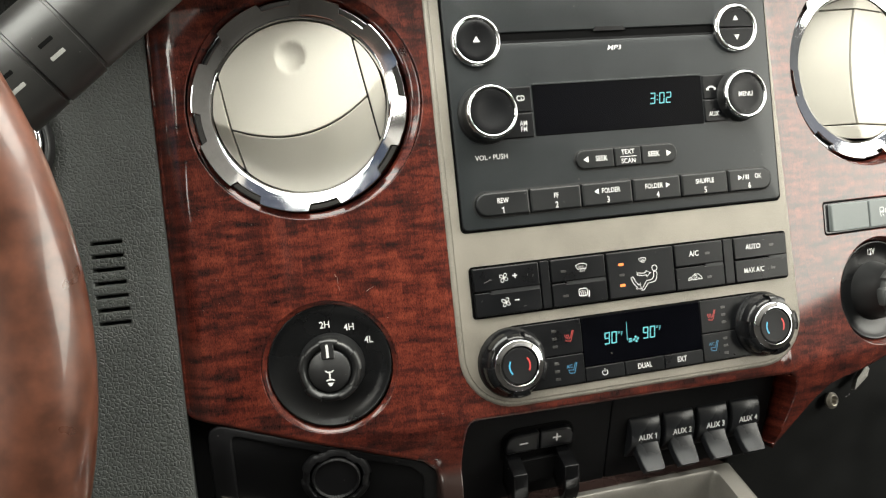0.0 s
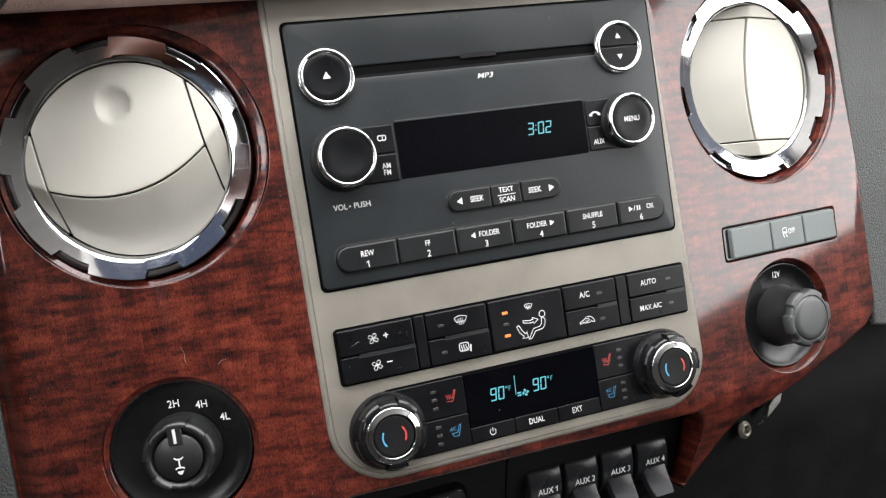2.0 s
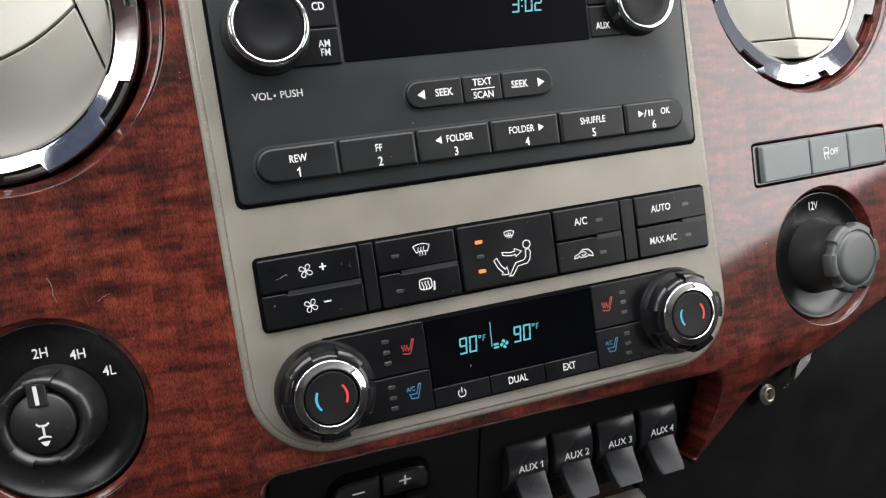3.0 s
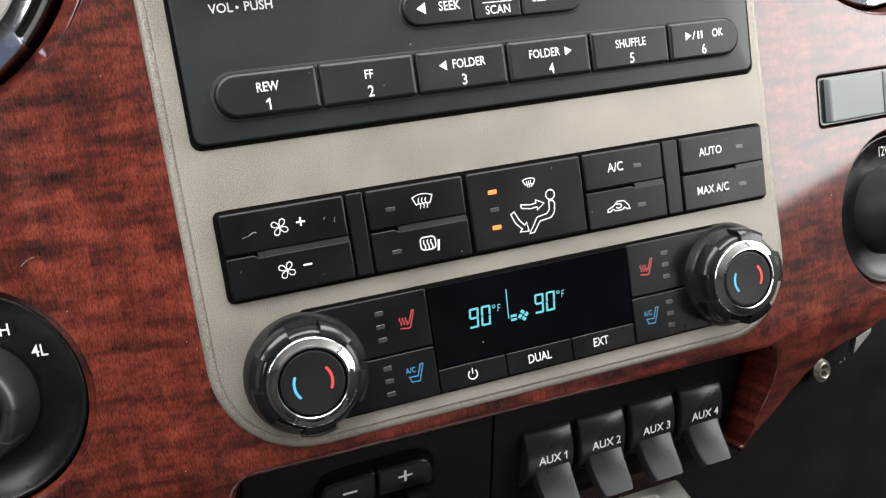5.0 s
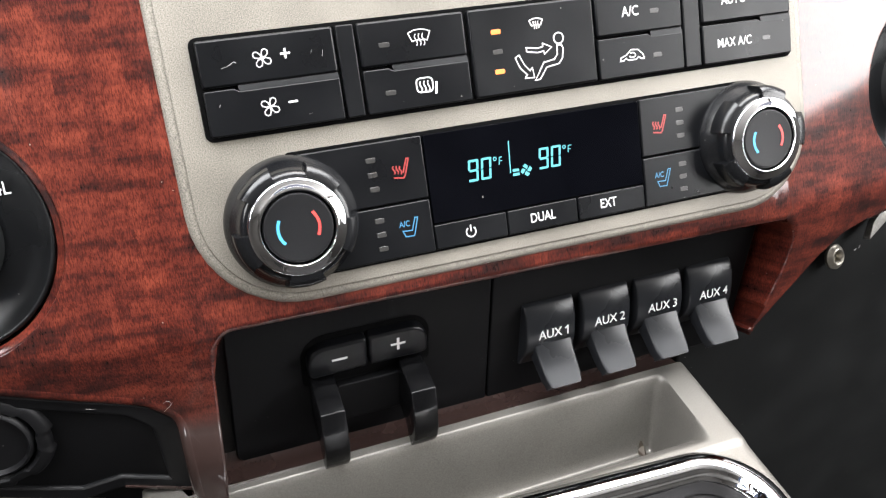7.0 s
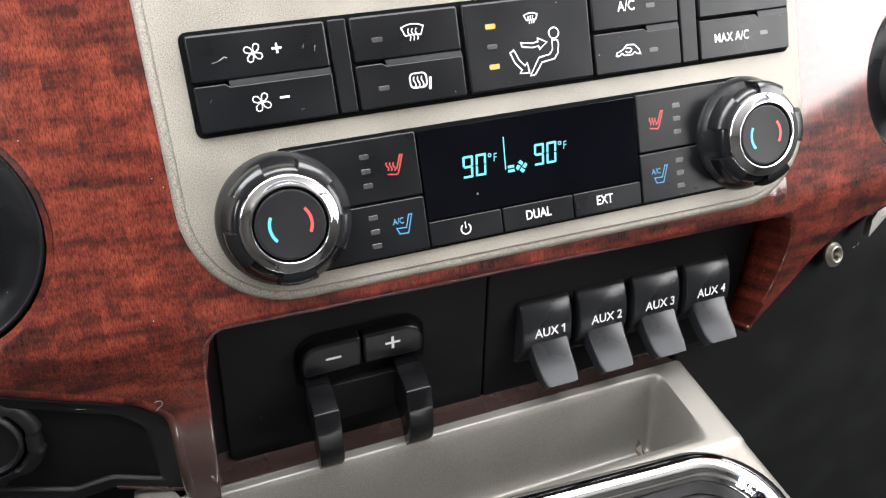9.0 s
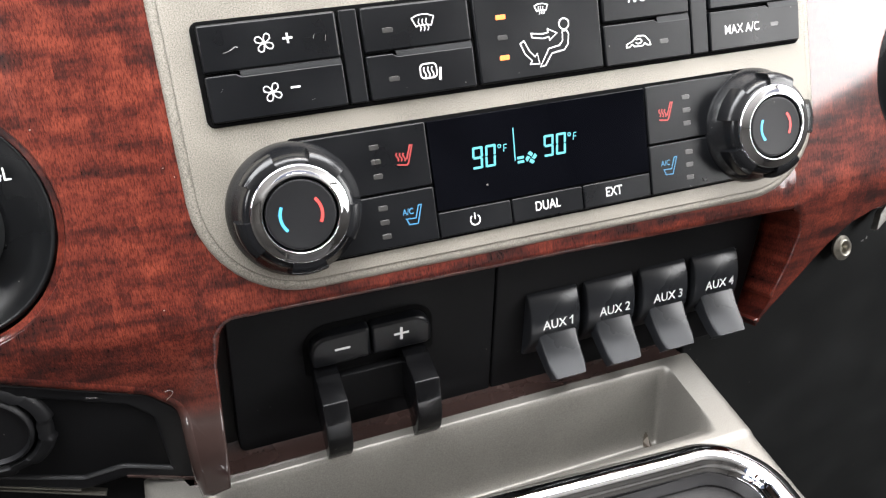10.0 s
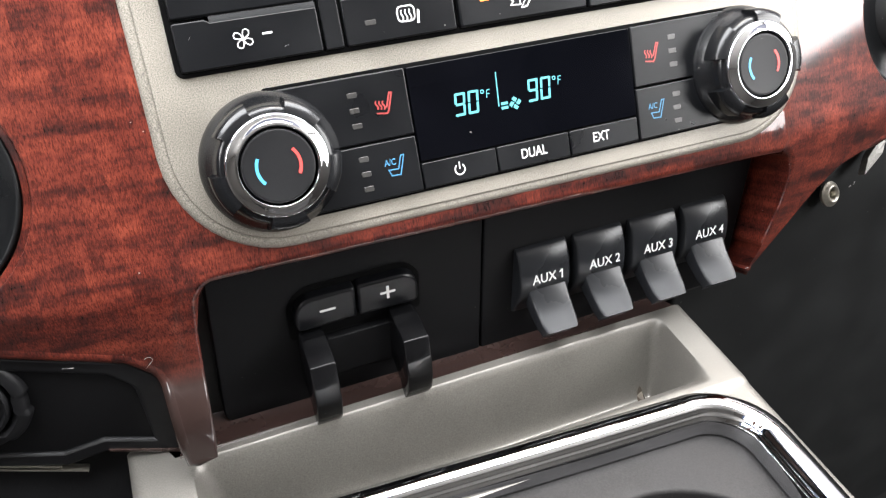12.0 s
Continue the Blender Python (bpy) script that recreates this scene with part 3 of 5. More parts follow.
clip = part("clip", prism(bmesh.new(), rpoly([(-15, -6.2), (8, -5.2), (15, -1), (16, 4.4), (10, 5.2), (-6, 1.6), (-15, -4)], [1, 3, 3, 1.5, 2, 4, 0.6]), -3, 0.4, 0.5, 3, lambda u, v: 0.5 * math.sin(0.55 * u) * math.sin(0.8 * v + 1)), M_CLIP, bracket, "bright crumpled bare metal clip", 60)
clip.matrix_local = bracket.matrix_world.inverted() @ place(301, -137.5, -44, -4, 8, 26) @ Matrix.Diagonal((0.68, 1, 0.68, 1))
for u, v, a in ((293.0, -151.6, 20), (295.6, -150.6, 60)):
    bm = bmesh.new()
    prism(bm, rrect(-0.8, -0.2, 0.8, 0.2, 0.1, 2), -0.2, 0.1, 0.05, 1)
    part("print_mark", bm, M_SCRATCH, bracket, "faint pale printed mark").matrix_local = bracket.matrix_world.inverted() @ place(u, v, -50.2, 0, 3, a)

# ---- centre bezel ----
bm = bmesh.new()
prism(bm, BEZEL, -9, -0.55, 2.2, 5)
bezel = part("bezel", bm, M_SILVER, dash, "satin silver painted bezel")
bm = bmesh.new()
prism(bm, inset(BEZEL, 3.4), -3, 0.0, 0.5, 3)
part("bezel_face", bm, M_SILVER, bezel)


# ---- segment digits ----
def segments(bm, text, u, v, w, hgt, wid, gap, slant=0.12, t=0.108):
    """Seven-segment figures from the lower left corner (u, v)."""
    on = {"0": "abcdef", "1": "bc", "2": "abged", "3": "abgcd", "9": "abcdfg", "F": "aefg"}
    k = hgt * t
    m = k * 0.22
    for ch in text:
        if ch == ":":
            for y in (0.32, 0.68):
                flat(bm, [(u + p + slant * (hgt * y + q), v + hgt * y + q) for p, q in ((0, 0), (k, 0), (k, k), (0, k))], w)
            u += k + gap
            continue
        h2 = hgt / 2
        shapes = {"a": (k * .4, hgt - k, wid - k * .4, hgt), "g": (k * .6, h2 - k / 2, wid - k * .6, h2 + k / 2), "d": (k * .4, 0, wid - k * .4, k),
                  "f": (0, h2 + m, k, hgt - m), "b": (wid - k, h2 + m, wid, hgt - m), "e": (0, m, k, h2 - m), "c": (wid - k, m, wid, h2 - m)}
        for s in on[ch]:
            x0, y0, x1, y1 = shapes[s]
            flat(bm, [(u + x + slant * y, v + y) for x, y in ((x0, y0), (x1, y0), (x1, y1), (x0, y1))], w)
        u += wid + gap
    return bm


def readout(text, u, v, w, hgt, wid, gap, slant, parent):
    """Glowing figures, each a piece of its own."""
    for ch in text:
        bm = bmesh.new()
        segments(bm, ch, u, v, w, hgt, wid, gap, slant)
        for f in list(bm.faces):
            one = bmesh.new()
            one.faces.new([one.verts.new(q.co) for q in f.verts])
            printed("colon_dot" if ch == ":" else "digit_segment", one, M_CYAN, parent, "glowing cyan segment")
        bm.free()
        u += gap + (hgt * 0.125 if ch == ":" else wid)


def button(name, pts, w0, w1, parent, material=None, edge=0.6, label=""):
    bm = bmesh.new()
    prism(bm, pts, w0, w1, edge)
    return part(name, bm, material or M_BUTTON, parent, label)


def triangle(bm, u, v, w, s, direction):
    d = {"up": [(-s, -s * .7), (s, -s * .7), (0, s)], "down": [(-s, s * .7), (s, s * .7), (0, -s)], "left": [(s * .7, -s), (s * .7, s), (-s, 0)], "right": [(-s * .7, -s), (-s * .7, s), (s, 0)]}[direction]
    return flat(bm, [(u + a, v + b) for a, b in d], w)


# ---- radio ----
radio = thing("car_radio", "black car radio with chrome-ringed knobs and a cyan clock", "radio")
bm = bmesh.new()
prism(bm, rrect(-2.1, -2.2, 211.9, 136.1, 3.4), -2, 0.35, 0.2, 1)
part("surround", bm, M_GAP_SHADE, radio)
part("faceplate", sheet(rrect(0, 0, 209.8, 134, 2.5), [rrect(31.5, 104.0, 174, 111.6, 0.8)], lambda u, v: 1.6, 30, 0.8, 1.6), M_FACE, radio)
# shallow floor; its near-black colour stands in for a deep slot's shade
bm = bmesh.new()
prism(bm, rrect(28, 102, 177, 114, 0.5), -0.2, 0.5, 0)
part("disc_slot", bm, M_GAP_SHADE, radio, "narrow disc slot, its shallow floor near-black for shade")
bm = bmesh.new()
prism(bm, rpoly([(91, 109.6), (113, 109.6), (111, 112.4), (93, 112.4)], 0.4), 1.3, 1.85, 0.2, 1)
part("slot_notch", bm, M_GLOSS, radio)
bm = bmesh.new()
prism(bm, rrect(33, 104.2, 173, 106.2, 0.4), 0.3, 0.95, 0.25, 1)
part("slot_flap", bm, M_BUTTON, radio)
legend("MP3", 104, 99.4, 1.6, 2.8, radio, narrow=1.35, slant=0.25, bold=0.02)
legend("VOL", 14.2, 40, 1.6, 2.9, radio, narrow=0.95)
legend("PUSH", 25.8, 40, 1.6, 2.9, radio, narrow=0.95)
bm = bmesh.new()
printed("dot", flat(bm, circle(19.2, 40, 0.5, 10), 1.6), M_WHITE, radio)


def ringed(name, cu, cv, r, w0, w1, parent, split=False):
    """A round button in a chrome ring."""
    bm = bmesh.new()
    lathe(bm, [(r + 0.6, w0), (r + 0.5, w1 - 1.8), (r - 0.2, w1 - 0.5), (r - 0.9, w1), (r - 2.0, w1 - 0.1), (r - 2.5, w1 - 0.6), (r - 2.6, w0)], 64, cu, cv)
    ob = part(name, bm, M_CHROME, parent, "bright chrome ring", 60)
    if not split:
        bm = bmesh.new()
        lathe(bm, [(r - 2.3, w0), (r - 2.4, w1 - 0.9), (r - 3.0, w1 - 0.55), (r * 0.6, w1 - 0.9), (r * 0.3, w1 - 1.25), (0, w1 - 1.4)], 64, cu, cv)
        part("cap", bm, M_BUTTON, ob, "black dished cap", 60)
        return ob
    for s in (1, -1):
        pts = arc(cu, cv, r - 2.4, 2 if s > 0 else -178, 178 if s > 0 else -2, 28)
        button("rocker_half", pts, w0, w1 - 0.9, ob, edge=0.5)
    return ob


eject = ringed("eject_button", 17.3, 106.6, 14.5, 1.6, 5.0, radio)
bm = bmesh.new()
triangle(bm, 17.3, 107.0, 4.2, 2.1, "up")
printed("mark", bm, M_WHITE, eject)
rocker = ringed("tune_rocker", 187.4, 107.8, 14.8, 1.6, 5.0, radio, True)
for v, d in ((113.6, "up"), (102, "down")):
    bm = bmesh.new()
    printed("mark", triangle(bm, 187.4, v, 4.1, 1.8, d), M_WHITE, rocker)

volume = part("volume_knob", lathe(bmesh.new(), [(17.2, 1.6), (17.0, 3.0), (16.2, 4.2), (15.6, 5.0), (15.2, 11.5)], 64, 19.6, 64.8), M_KNOB, radio, "", 60)
bm = bmesh.new()
lathe(bm, [(15.2, 11.4), (15.3, 12.6), (14.8, 13.7), (14.0, 14.2), (13.2, 13.9), (12.9, 13.0), (12.8, 11)], 64, 19.6, 64.8)
part("ring", bm, M_CHROME, volume, "bright chrome ring", 60)
bm = bmesh.new()
lathe(bm, [(12.9, 11), (12.8, 13.0), (12.0, 13.2), (8, 12.4), (4, 11.9), (0, 11.7)], 64, 19.6, 64.8)
part("cap", bm, M_BUTTON, volume, "black dished cap", 60)
menu = part("menu_knob", lathe(bmesh.new(), [(16.2, 1.6), (15.8, 3.0), (15.2, 4.0), (15.0, 8.0)], 64, 186.5, 65.7), M_KNOB, radio, "", 60)
bm = bmesh.new()
lathe(bm, [(15.0, 7.9), (15.0, 8.8), (14.5, 9.8), (13.8, 10.2), (13.0, 9.9), (12.7, 9.1), (12.6, 7)], 64, 186.5, 65.7)
part("ring", bm, M_CHROME, menu, "bright chrome ring", 60)
bm = bmesh.new()
lathe(bm, [(12.7, 7), (12.6, 9.1), (11.9, 9.3), (8, 8.9), (0, 8.6)], 64, 186.5, 65.7)
cap = part("cap", bm, M_BUTTON, menu, "black cap", 60)
legend("MENU", 186.5, 65.7, 9.0, 3.1, menu)

for label, pts, u, v, h in (("CD", rrect(27, 64.6, 48, 79.3, 0.8), 41.2, 72.5, 3.2), ("AM\nFM", rrect(27, 49.8, 48, 64.1, 0.8), 41.6, 56.3, 3.0),
                            ("AUX", rrect(161.4, 50.8, 184, 64.4, 0.8), 167.5, 55.5, 3.0)):
    legend(label, u, v, 2.5, h, button("source_button", pts, 1.4, 2.5, radio), narrow=0.8)
phone = button("phone_button", rrect(161.4, 64.9, 186, 79.5, 0.8), 1.4, 2.5, radio)
bm = bmesh.new()
ribbon(bm, arc(167, 70.0, 3.0, 150, 30, 8, 2.4), 1.0, 2.5)
flat(bm, [(163.5, 70.3), (165.3, 70.3), (165.3, 71.6), (163.5, 71.6)], 2.5)
flat(bm, [(168.7, 70.3), (170.5, 70.3), (170.5, 71.6), (168.7, 71.6)], 2.5)
printed("mark", bm, M_WHITE, phone)
bm = bmesh.new()
prism(bm, rrect(49, 50.2, 160.6, 79.8, 0.8), 1.2, 2.0, 0.25, 2)
screen = part("display", bm, M_GLASS, radio, "dark glossy display window")
readout("3:02", 124.2, 64.2, 2.05, 6.8, 3.7, 0.85, 0.12, screen)
bm = bmesh.new()
prism(bm, rrect(49, 79.7, 160.6, 80.8, 0.3), 1.2, 2.3, 0.3, 2)
part("display_lip", bm, M_FACE, radio)

bm = bmesh.new()
prism(bm, rrect(71, 27.6, 140, 40.4, 6.4, 8), 1.0, 1.75, 0.2, 1)
part("pill_recess", bm, M_DARK, radio)
for i, (a, b, t) in enumerate(((72, 96.6, "SEEK"), (97.2, 114.6, "TEXT\nSCAN"), (115.2, 139, "SEEK"))):
    rad = [(5.5, 0.9, 0.9, 5.5), (0.9,) * 4, (0.9, 5.5, 5.5, 0.9)][i]
    key = button("seek_key", rpoly([(a, 28.4), (b, 28.4), (b, 39.6), (a, 39.6)], list(rad), 6), 1.4, 3.4, radio, M_KEY, edge=0.7)
    if i == 1:
        legend("TEXT", 105.9, 36.6, 3.4, 2.9, key, narrow=0.9)
        legend("SCAN", 105.9, 31.2, 3.4, 2.9, key, narrow=0.9)
        bm = bmesh.new()
        printed("line", flat(bm, [(100.5, 33.7), (111.3, 33.7), (111.3, 34.05), (100.5, 34.05)], 3.4), M_WHITE, key)
    else:
        legend(t, 88.3 if i == 0 else 123, 34, 3.4, 3.1, key, narrow=0.85)
        bm = bmesh.new()
        printed("arrow", triangle(bm, 78.5 if i == 0 else 133, 34, 3.4, 1.9, "left" if i == 0 else "right"), M_WHITE, key)
bm = bmesh.new()
prism(bm, rrect(6.2, 5.2, 205.4, 20.9, 7.6, 8), 1.0, 1.75, 0.2, 1)
part("pill_recess", bm, M_DARK, radio)
cuts = [7.2, 40.6, 73.4, 106.8, 139.6, 172.6, 204.4]
words = [("REW", "1"), ("FF", "2"), ("FOLDER", "3"), ("FOLDER", "4"), ("SHUFFLE", "5"), ("OK", "6")]
for i in range(6):
    a, b = cuts[i] + 0.3, cuts[i + 1] - 0.3
    rad = [6.8, 1.1, 1.1, 6.8] if i == 0 else [1.1, 6.8, 6.8, 1.1] if i == 5 else 1.1
    key = button("preset_key", rpoly([(a, 6.0), (b, 6.0), (b, 20.1), (a, 20.1)], rad, 6), 1.4, 3.8, radio, M_KEY, edge=1.3)
    m = (a + b) / 2 - (1 if i == 5 else 0)
    figure = legend(words[i][1], m, 9.2, 3.8, 3.7, key, narrow=0.85)
    if i == 0:
        right = max(q.co.x for q in figure.data.vertices) / MM
        printed("figure_flag", flat(bmesh.new(), [(right - 0.1, 11.05), (right - 0.55, 11.05), (right - 1.35, 10.35), (right - 1.35, 9.85), (right - 0.4, 10.4)], 3.81), M_WHITE, key)
    legend(words[i][0], m + (2.2 if i == 2 else -2.2 if i == 3 else 6.6 if i == 5 else 0), 14.7, 3.8, 3.0, key, narrow=0.8)
    bm = bmesh.new()
    if i == 2:
        printed("arrow", triangle(bm, m - 7.0, 14.7, 3.8, 1.6, "left"), M_WHITE, key)
    elif i == 3:
        printed("arrow", triangle(bm, m + 7.0, 14.7, 3.8, 1.6, "right"), M_WHITE, key)
    elif i == 5:
        triangle(bm, m - 6.6, 14.7, 3.8, 1.6, "right")
        ribbon(bm, [(m - 4.6, 13.2), (m - 3.4, 16.2)], 0.45, 3.8)
        flat(bm, [(m - 2.4, 13.3), (m - 1.6, 13.3), (m - 1.6, 16.1), (m - 2.4, 16.1)], 3.8)
        flat(bm, [(m - 0.9, 13.3), (m - 0.1, 13.3), (m - 0.1, 16.1), (m - 0.9, 16.1)], 3.8)
        printed("play_mark", bm, M_WHITE, key)
    else:
        bm.free()

# ---- climate controls ----
climate = thing("climate_control", "black climate control panel with two chrome-ringed knobs", "climate control")
W1 = 2.4
bm = bmesh.new()
prism(bm, rrect(0.2, -52, 213, -21.6, 2.5), -1, 0.5, 0.2, 1)
part("key_surround", bm, M_GAP_SHADE, climate)


def climate_key(name, u0, v0, u1, v1, step=None):
    """A key; from the share step of its length on, its upper edge is a broad slope that runs under the key above."""
    if step is None:
        return button(name, rrect(u0, v0, u1, v1, 0.9, 3), 0.3, W1, climate, edge=0.7)
    a = u0 + (u1 - u0) * step
    pts = rpoly([(u0, v0), (u1, v0), (u1, v1 - 1.1), (a + 1.4, v1 - 1.1), (a, v1 - 0.2), (u0, v1 - 0.2)], [0.7, 0.7, 0.3, 0.5, 0.5, 0.7], 3)
    key = button(name, pts, 0.3, W1, climate, edge=0.4)
    bm = bmesh.new()
    rows = [[bm.verts.new((x, y, z)) for x, y, z in ((p, v1 - 1.5, W1 - 0.06), (q, v1 - 1.15, W1 - 0.08), (q - 0.2, v1 + 0.7, W1 - 0.55), (q - 0.6, v1 + 0.9, W1 - 1.5))] for p, q in ((a + 1.6, a + 1.4), (u1 - 0.35, u1 - 0.1))]
    for k in range(3):
        bm.faces.new((rows[0][k], rows[1][k], rows[1][k + 1], rows[0][k + 1]))
    part("slope", bm, M_KEY, key, "satin sloping upper edge", 20)
    return key


def fan_icon(bm, u, v, w, s, k=0.29):
    for q in range(4):
        pts = []
        for x, y in [(0.04, 0.08), (0.36, 0.30), (0.54, 0.66), (0.46, 1.00), (0.14, 1.12), (-0.14, 0.94), (-0.16, 0.50), (-0.04, 0.22)]:
            g = radians(90 * q - 18)
            pts.append((u + s * (x * math.cos(g) - y * math.sin(g)), v + s * (x * math.sin(g) + y * math.cos(g))))
        ribbon(bm, pts, k, w, True)
    return bm


def wavy(u, v0, v1, amp=0.35, n=8):
    return [(u + amp * math.sin(2 * math.pi * i / n), v0 + (v1 - v0) * i / n) for i in range(n + 1)]


def screen_icon(bm, u, v, w, s, k=0.34):
    top = [(u + s * x, v + s * y) for x, y in [(-1.25, 0.55), (-0.6, 0.8), (0, 0.86), (0.6, 0.8), (1.25, 0.55), (0.85, -0.35), (0.5, -0.25), (-0.5, -0.25), (-0.85, -0.35)]]
    ribbon(bm, top, k, w, True)
    for d in (-0.42, 0, 0.42):
        ribbon(bm, wavy(u + s * d, v - s * 0.85, v + s * 0.4, 0.12 * s), k * 0.9, w)
    return bm


def led(u, v, parent, lit=False, size=(3.4, 1.5), w=W1):
    bm = bmesh.new()
    prism(bm, rrect(u - size[0] / 2, v - size[1] / 2, u + size[0] / 2, v + size[1] / 2, 0.35, 2), w - 0.5, w + 0.12, 0.1, 1)
    part("indicator", bm, M_AMBER if lit else M_DIM, parent, "lit amber indicator" if lit else "unlit indicator")


UP, MID, LO = -22.8, -36.7, -50.6
for v0, v1, sign, nt in ((MID + 0.3, UP, "+", None), (LO, MID - 0.3, "-", 0.22)):
    key = climate_key("fan_key", 1.8, v0, 42.3, v1, nt)
    bm = bmesh.new()
    fan_icon(bm, 20.2, (v0 + v1) / 2, W1, 2.5)
    c = (v0 + v1) / 2 + 0.6
    flat(bm, [(25.7, c - 0.3), (28.6, c - 0.3), (28.6, c + 0.3), (25.7, c + 0.3)], W1)
    if sign == "+":
        flat(bm, [(26.85, c - 1.45), (27.45, c - 1.45), (27.45, c + 1.45), (26.85, c + 1.45)], W1 + 0.01)
    printed("mark", bm, M_WHITE, key)
    worn = ((6.6, 5.2, 2.0, 0.4, 0.14), (8.8, 5.7, 1.6, 0.9, 0.24), (10.6, 6.7, 0.8, -0.4, 0.3), (34.6, 6.4, 0.5, 1.3, 0.12), (38.2, 5.2, 0.4, 1.9, 0.1)) if sign == "+" else ((4.0, 8.6, 0.6, 0.9, 0.1), (31.0, 3.0, 1.2, 0.3, 0.1))
    for x, y, dx, dy, k in worn:
        bm = bmesh.new()
        ribbon(bm, [(1.8 + x * 0.95, v0 + y), (1.8 + x * 0.95 + dx, v0 + y + dy)], k, W1 - 0.08)
        printed("scratch_mark", bm, M_SCRATCH, key, "pale worn scratches")
for u0, u1 in ((43.2, 48.8), (166.0, 172.6)):
    button("blank_key", rrect(u0, LO, u1, UP, 0.5, 2), 0.3, W1 - 0.3, climate, edge=0.4)
key = climate_key("defrost_key", 49.7, MID + 0.3, 84.6, UP)
bm = bmesh.new()
printed("mark", screen_icon(bm, 69.2, -29.2, W1, 2.9), M_WHITE, key)
led(57.6, -30.2, key)
key = climate_key("rear_defrost_key", 49.7, LO, 84.6, MID - 0.3, 0.24)
bm = bmesh.new()
ribbon(bm, rrect(66.2, -46.0, 71.6, -41.6, 1.3, 3), 0.45, W1, True)
for d in (-1.3, 0, 1.3):
    ribbon(bm, wavy(68.9 + d, -45.8, -42.6, 0.3), 0.4, W1)
flat(bm, [(72.0, -47.0), (72.8, -47.0), (73.3, -43.2), (72.5, -43.2)], W1)
printed("mark", bm, M_WHITE, key)
led(57.6, -44.8, key)

mode = climate_key("mode_key", 86.0, LO, 130.6, UP)
led(95.0, -30.4, mode, True)
led(95.0, -36.7, mode, False)
led(95.0, -43.0, mode, True)
bm = bmesh.new()
screen_icon(bm, 109.4, -29.3, W1, 1.9, 0.34)
FIG = [(116.2, -37.0), (116.0, -40.0), (114.8, -41.4), (110.8, -42.0), (107.2, -47.4), (109.0, -47.2), (111.8, -43.6), (116.4, -43.0), (117.8, -41.4), (118.4, -38.2), (117.8, -37.0)]
ribbon(bm, circle(117.0, -34.8, 1.75, 18), 0.42, W1, True)
ribbon(bm, FIG, 0.42, W1, True)
ribbon(bm, [(105.0, -36.6), (109.0, -37.2), (111.0, -36.9), (111.0, -35.8), (114.2, -37.4), (111.4, -39.4), (111.2, -38.3), (109.0, -38.6), (105.2, -37.9)], 0.38, W1, True)
ribbon(bm, [(102.2, -38.6), (103.8, -42.0), (105.6, -44.0), (106.5, -43.1), (107.0, -46.4), (103.6, -46.2), (104.5, -45.2), (102.2, -42.8), (100.8, -39.4)], 0.38, W1, True)
printed("mark", bm, M_WHITE, mode)
key = climate_key("cooling_key", 131.6, MID + 0.3, 165.2, UP)
legend("A/C", 144.8, -29.2, W1, 3.4, key, narrow=0.85)
led(154.2, -29.8, key)
key = climate_key("recirculation_key", 131.6, LO, 165.2, MID - 0.3, 0.58)
bm = bmesh.new()
ribbon(bm, [(139.6, -45.2), (139.8, -44.2), (142.0, -43.4), (144.0, -41.8), (146.8, -42.0), (148.6, -43.8), (149.0, -45.2), (147.8, -45.2), (146.8, -44.4), (145.8, -45.2), (142.8, -45.2), (141.8, -44.4), (140.8, -45.2)], 0.4, W1, True)
ribbon(bm, arc(144.4, -43.6, 1.2, 200, 500, 12, 0.8), 0.4, W1)
printed("mark", bm, M_WHITE, key)
led(154.4, -44.6, key)
key = climate_key("auto_key", 173.4, MID + 0.3, 211.6, UP)
legend("AUTO", 187, -29.3, W1, 3.2, key, narrow=0.85)
led(200.5, -29.4, key)
key = climate_key("max_cooling_key", 173.4, LO, 211.6, MID - 0.3, 0.62)
legend("MAX A/C", 186.6, -44.0, W1, 3.2, key, narrow=0.82)
led(200.5, -44.0, key)

bm = bmesh.new()
prism(bm, rrect(22, -98.3, 190, -58.2, 1.2), -1, 0.5, 0.2, 1)
part("module_surround", bm, M_GAP_SHADE, climate)
bm = bmesh.new()
prism(bm, rrect(66.0, -88.6, 145.4, -59.4, 0.6), 0.2, 1.7, 0.25, 2)
screen = part("display", bm, M_GLASS, climate, "dark glossy temperature display")
DW = 1.75
for u in (79.6, 105.3):
    readout("90", u, -77.0, DW, 7.2, 3.7, 0.9, 0.1, screen)
    bm = bmesh.new()
    ribbon(bm, circle(u + 10.2, -70.8, 0.55, 8), 0.3, DW, True)
    segments(bm, "F", u + 11.4, -73.0, DW, 2.6, 1.3, 0.3, 0.12)
    printed("unit_mark", bm, M_CYAN, screen)
bm = bmesh.new()
ribbon(bm, [(95.3, -65.6), (94.9, -76.4)], 0.4, DW)
flat(bm, [(95.7, -76.2), (98.1, -76.2), (98.1, -75.3), (95.7, -75.3)], DW)
flat(bm, [(95.7, -77.6), (98.1, -77.6), (98.1, -76.7), (95.7, -76.7)], DW + 0.01)
printed("level_mark", bm, M_CYAN, screen)
bm = bmesh.new()
for q in range(4):
    g = radians(90 * q + 20)
    flat(bm, [(100.7 + 1.6 * (x * math.cos(g) - y * math.sin(g)), -76.3 + 1.6 * (x * math.sin(g) + y * math.cos(g))) for x, y in ((0.15, 0.1), (0.75, 0.6), (0.3, 1.35), (-0.4, 1.1))], DW + 0.02)
printed("fan_mark", bm, M_CYAN, screen)
key = button("power_key", rrect(66.0, -97.3, 91.6, -89.1, 0.5, 2), 0.2, 1.8, climate, edge=0.4)
bm = bmesh.new()
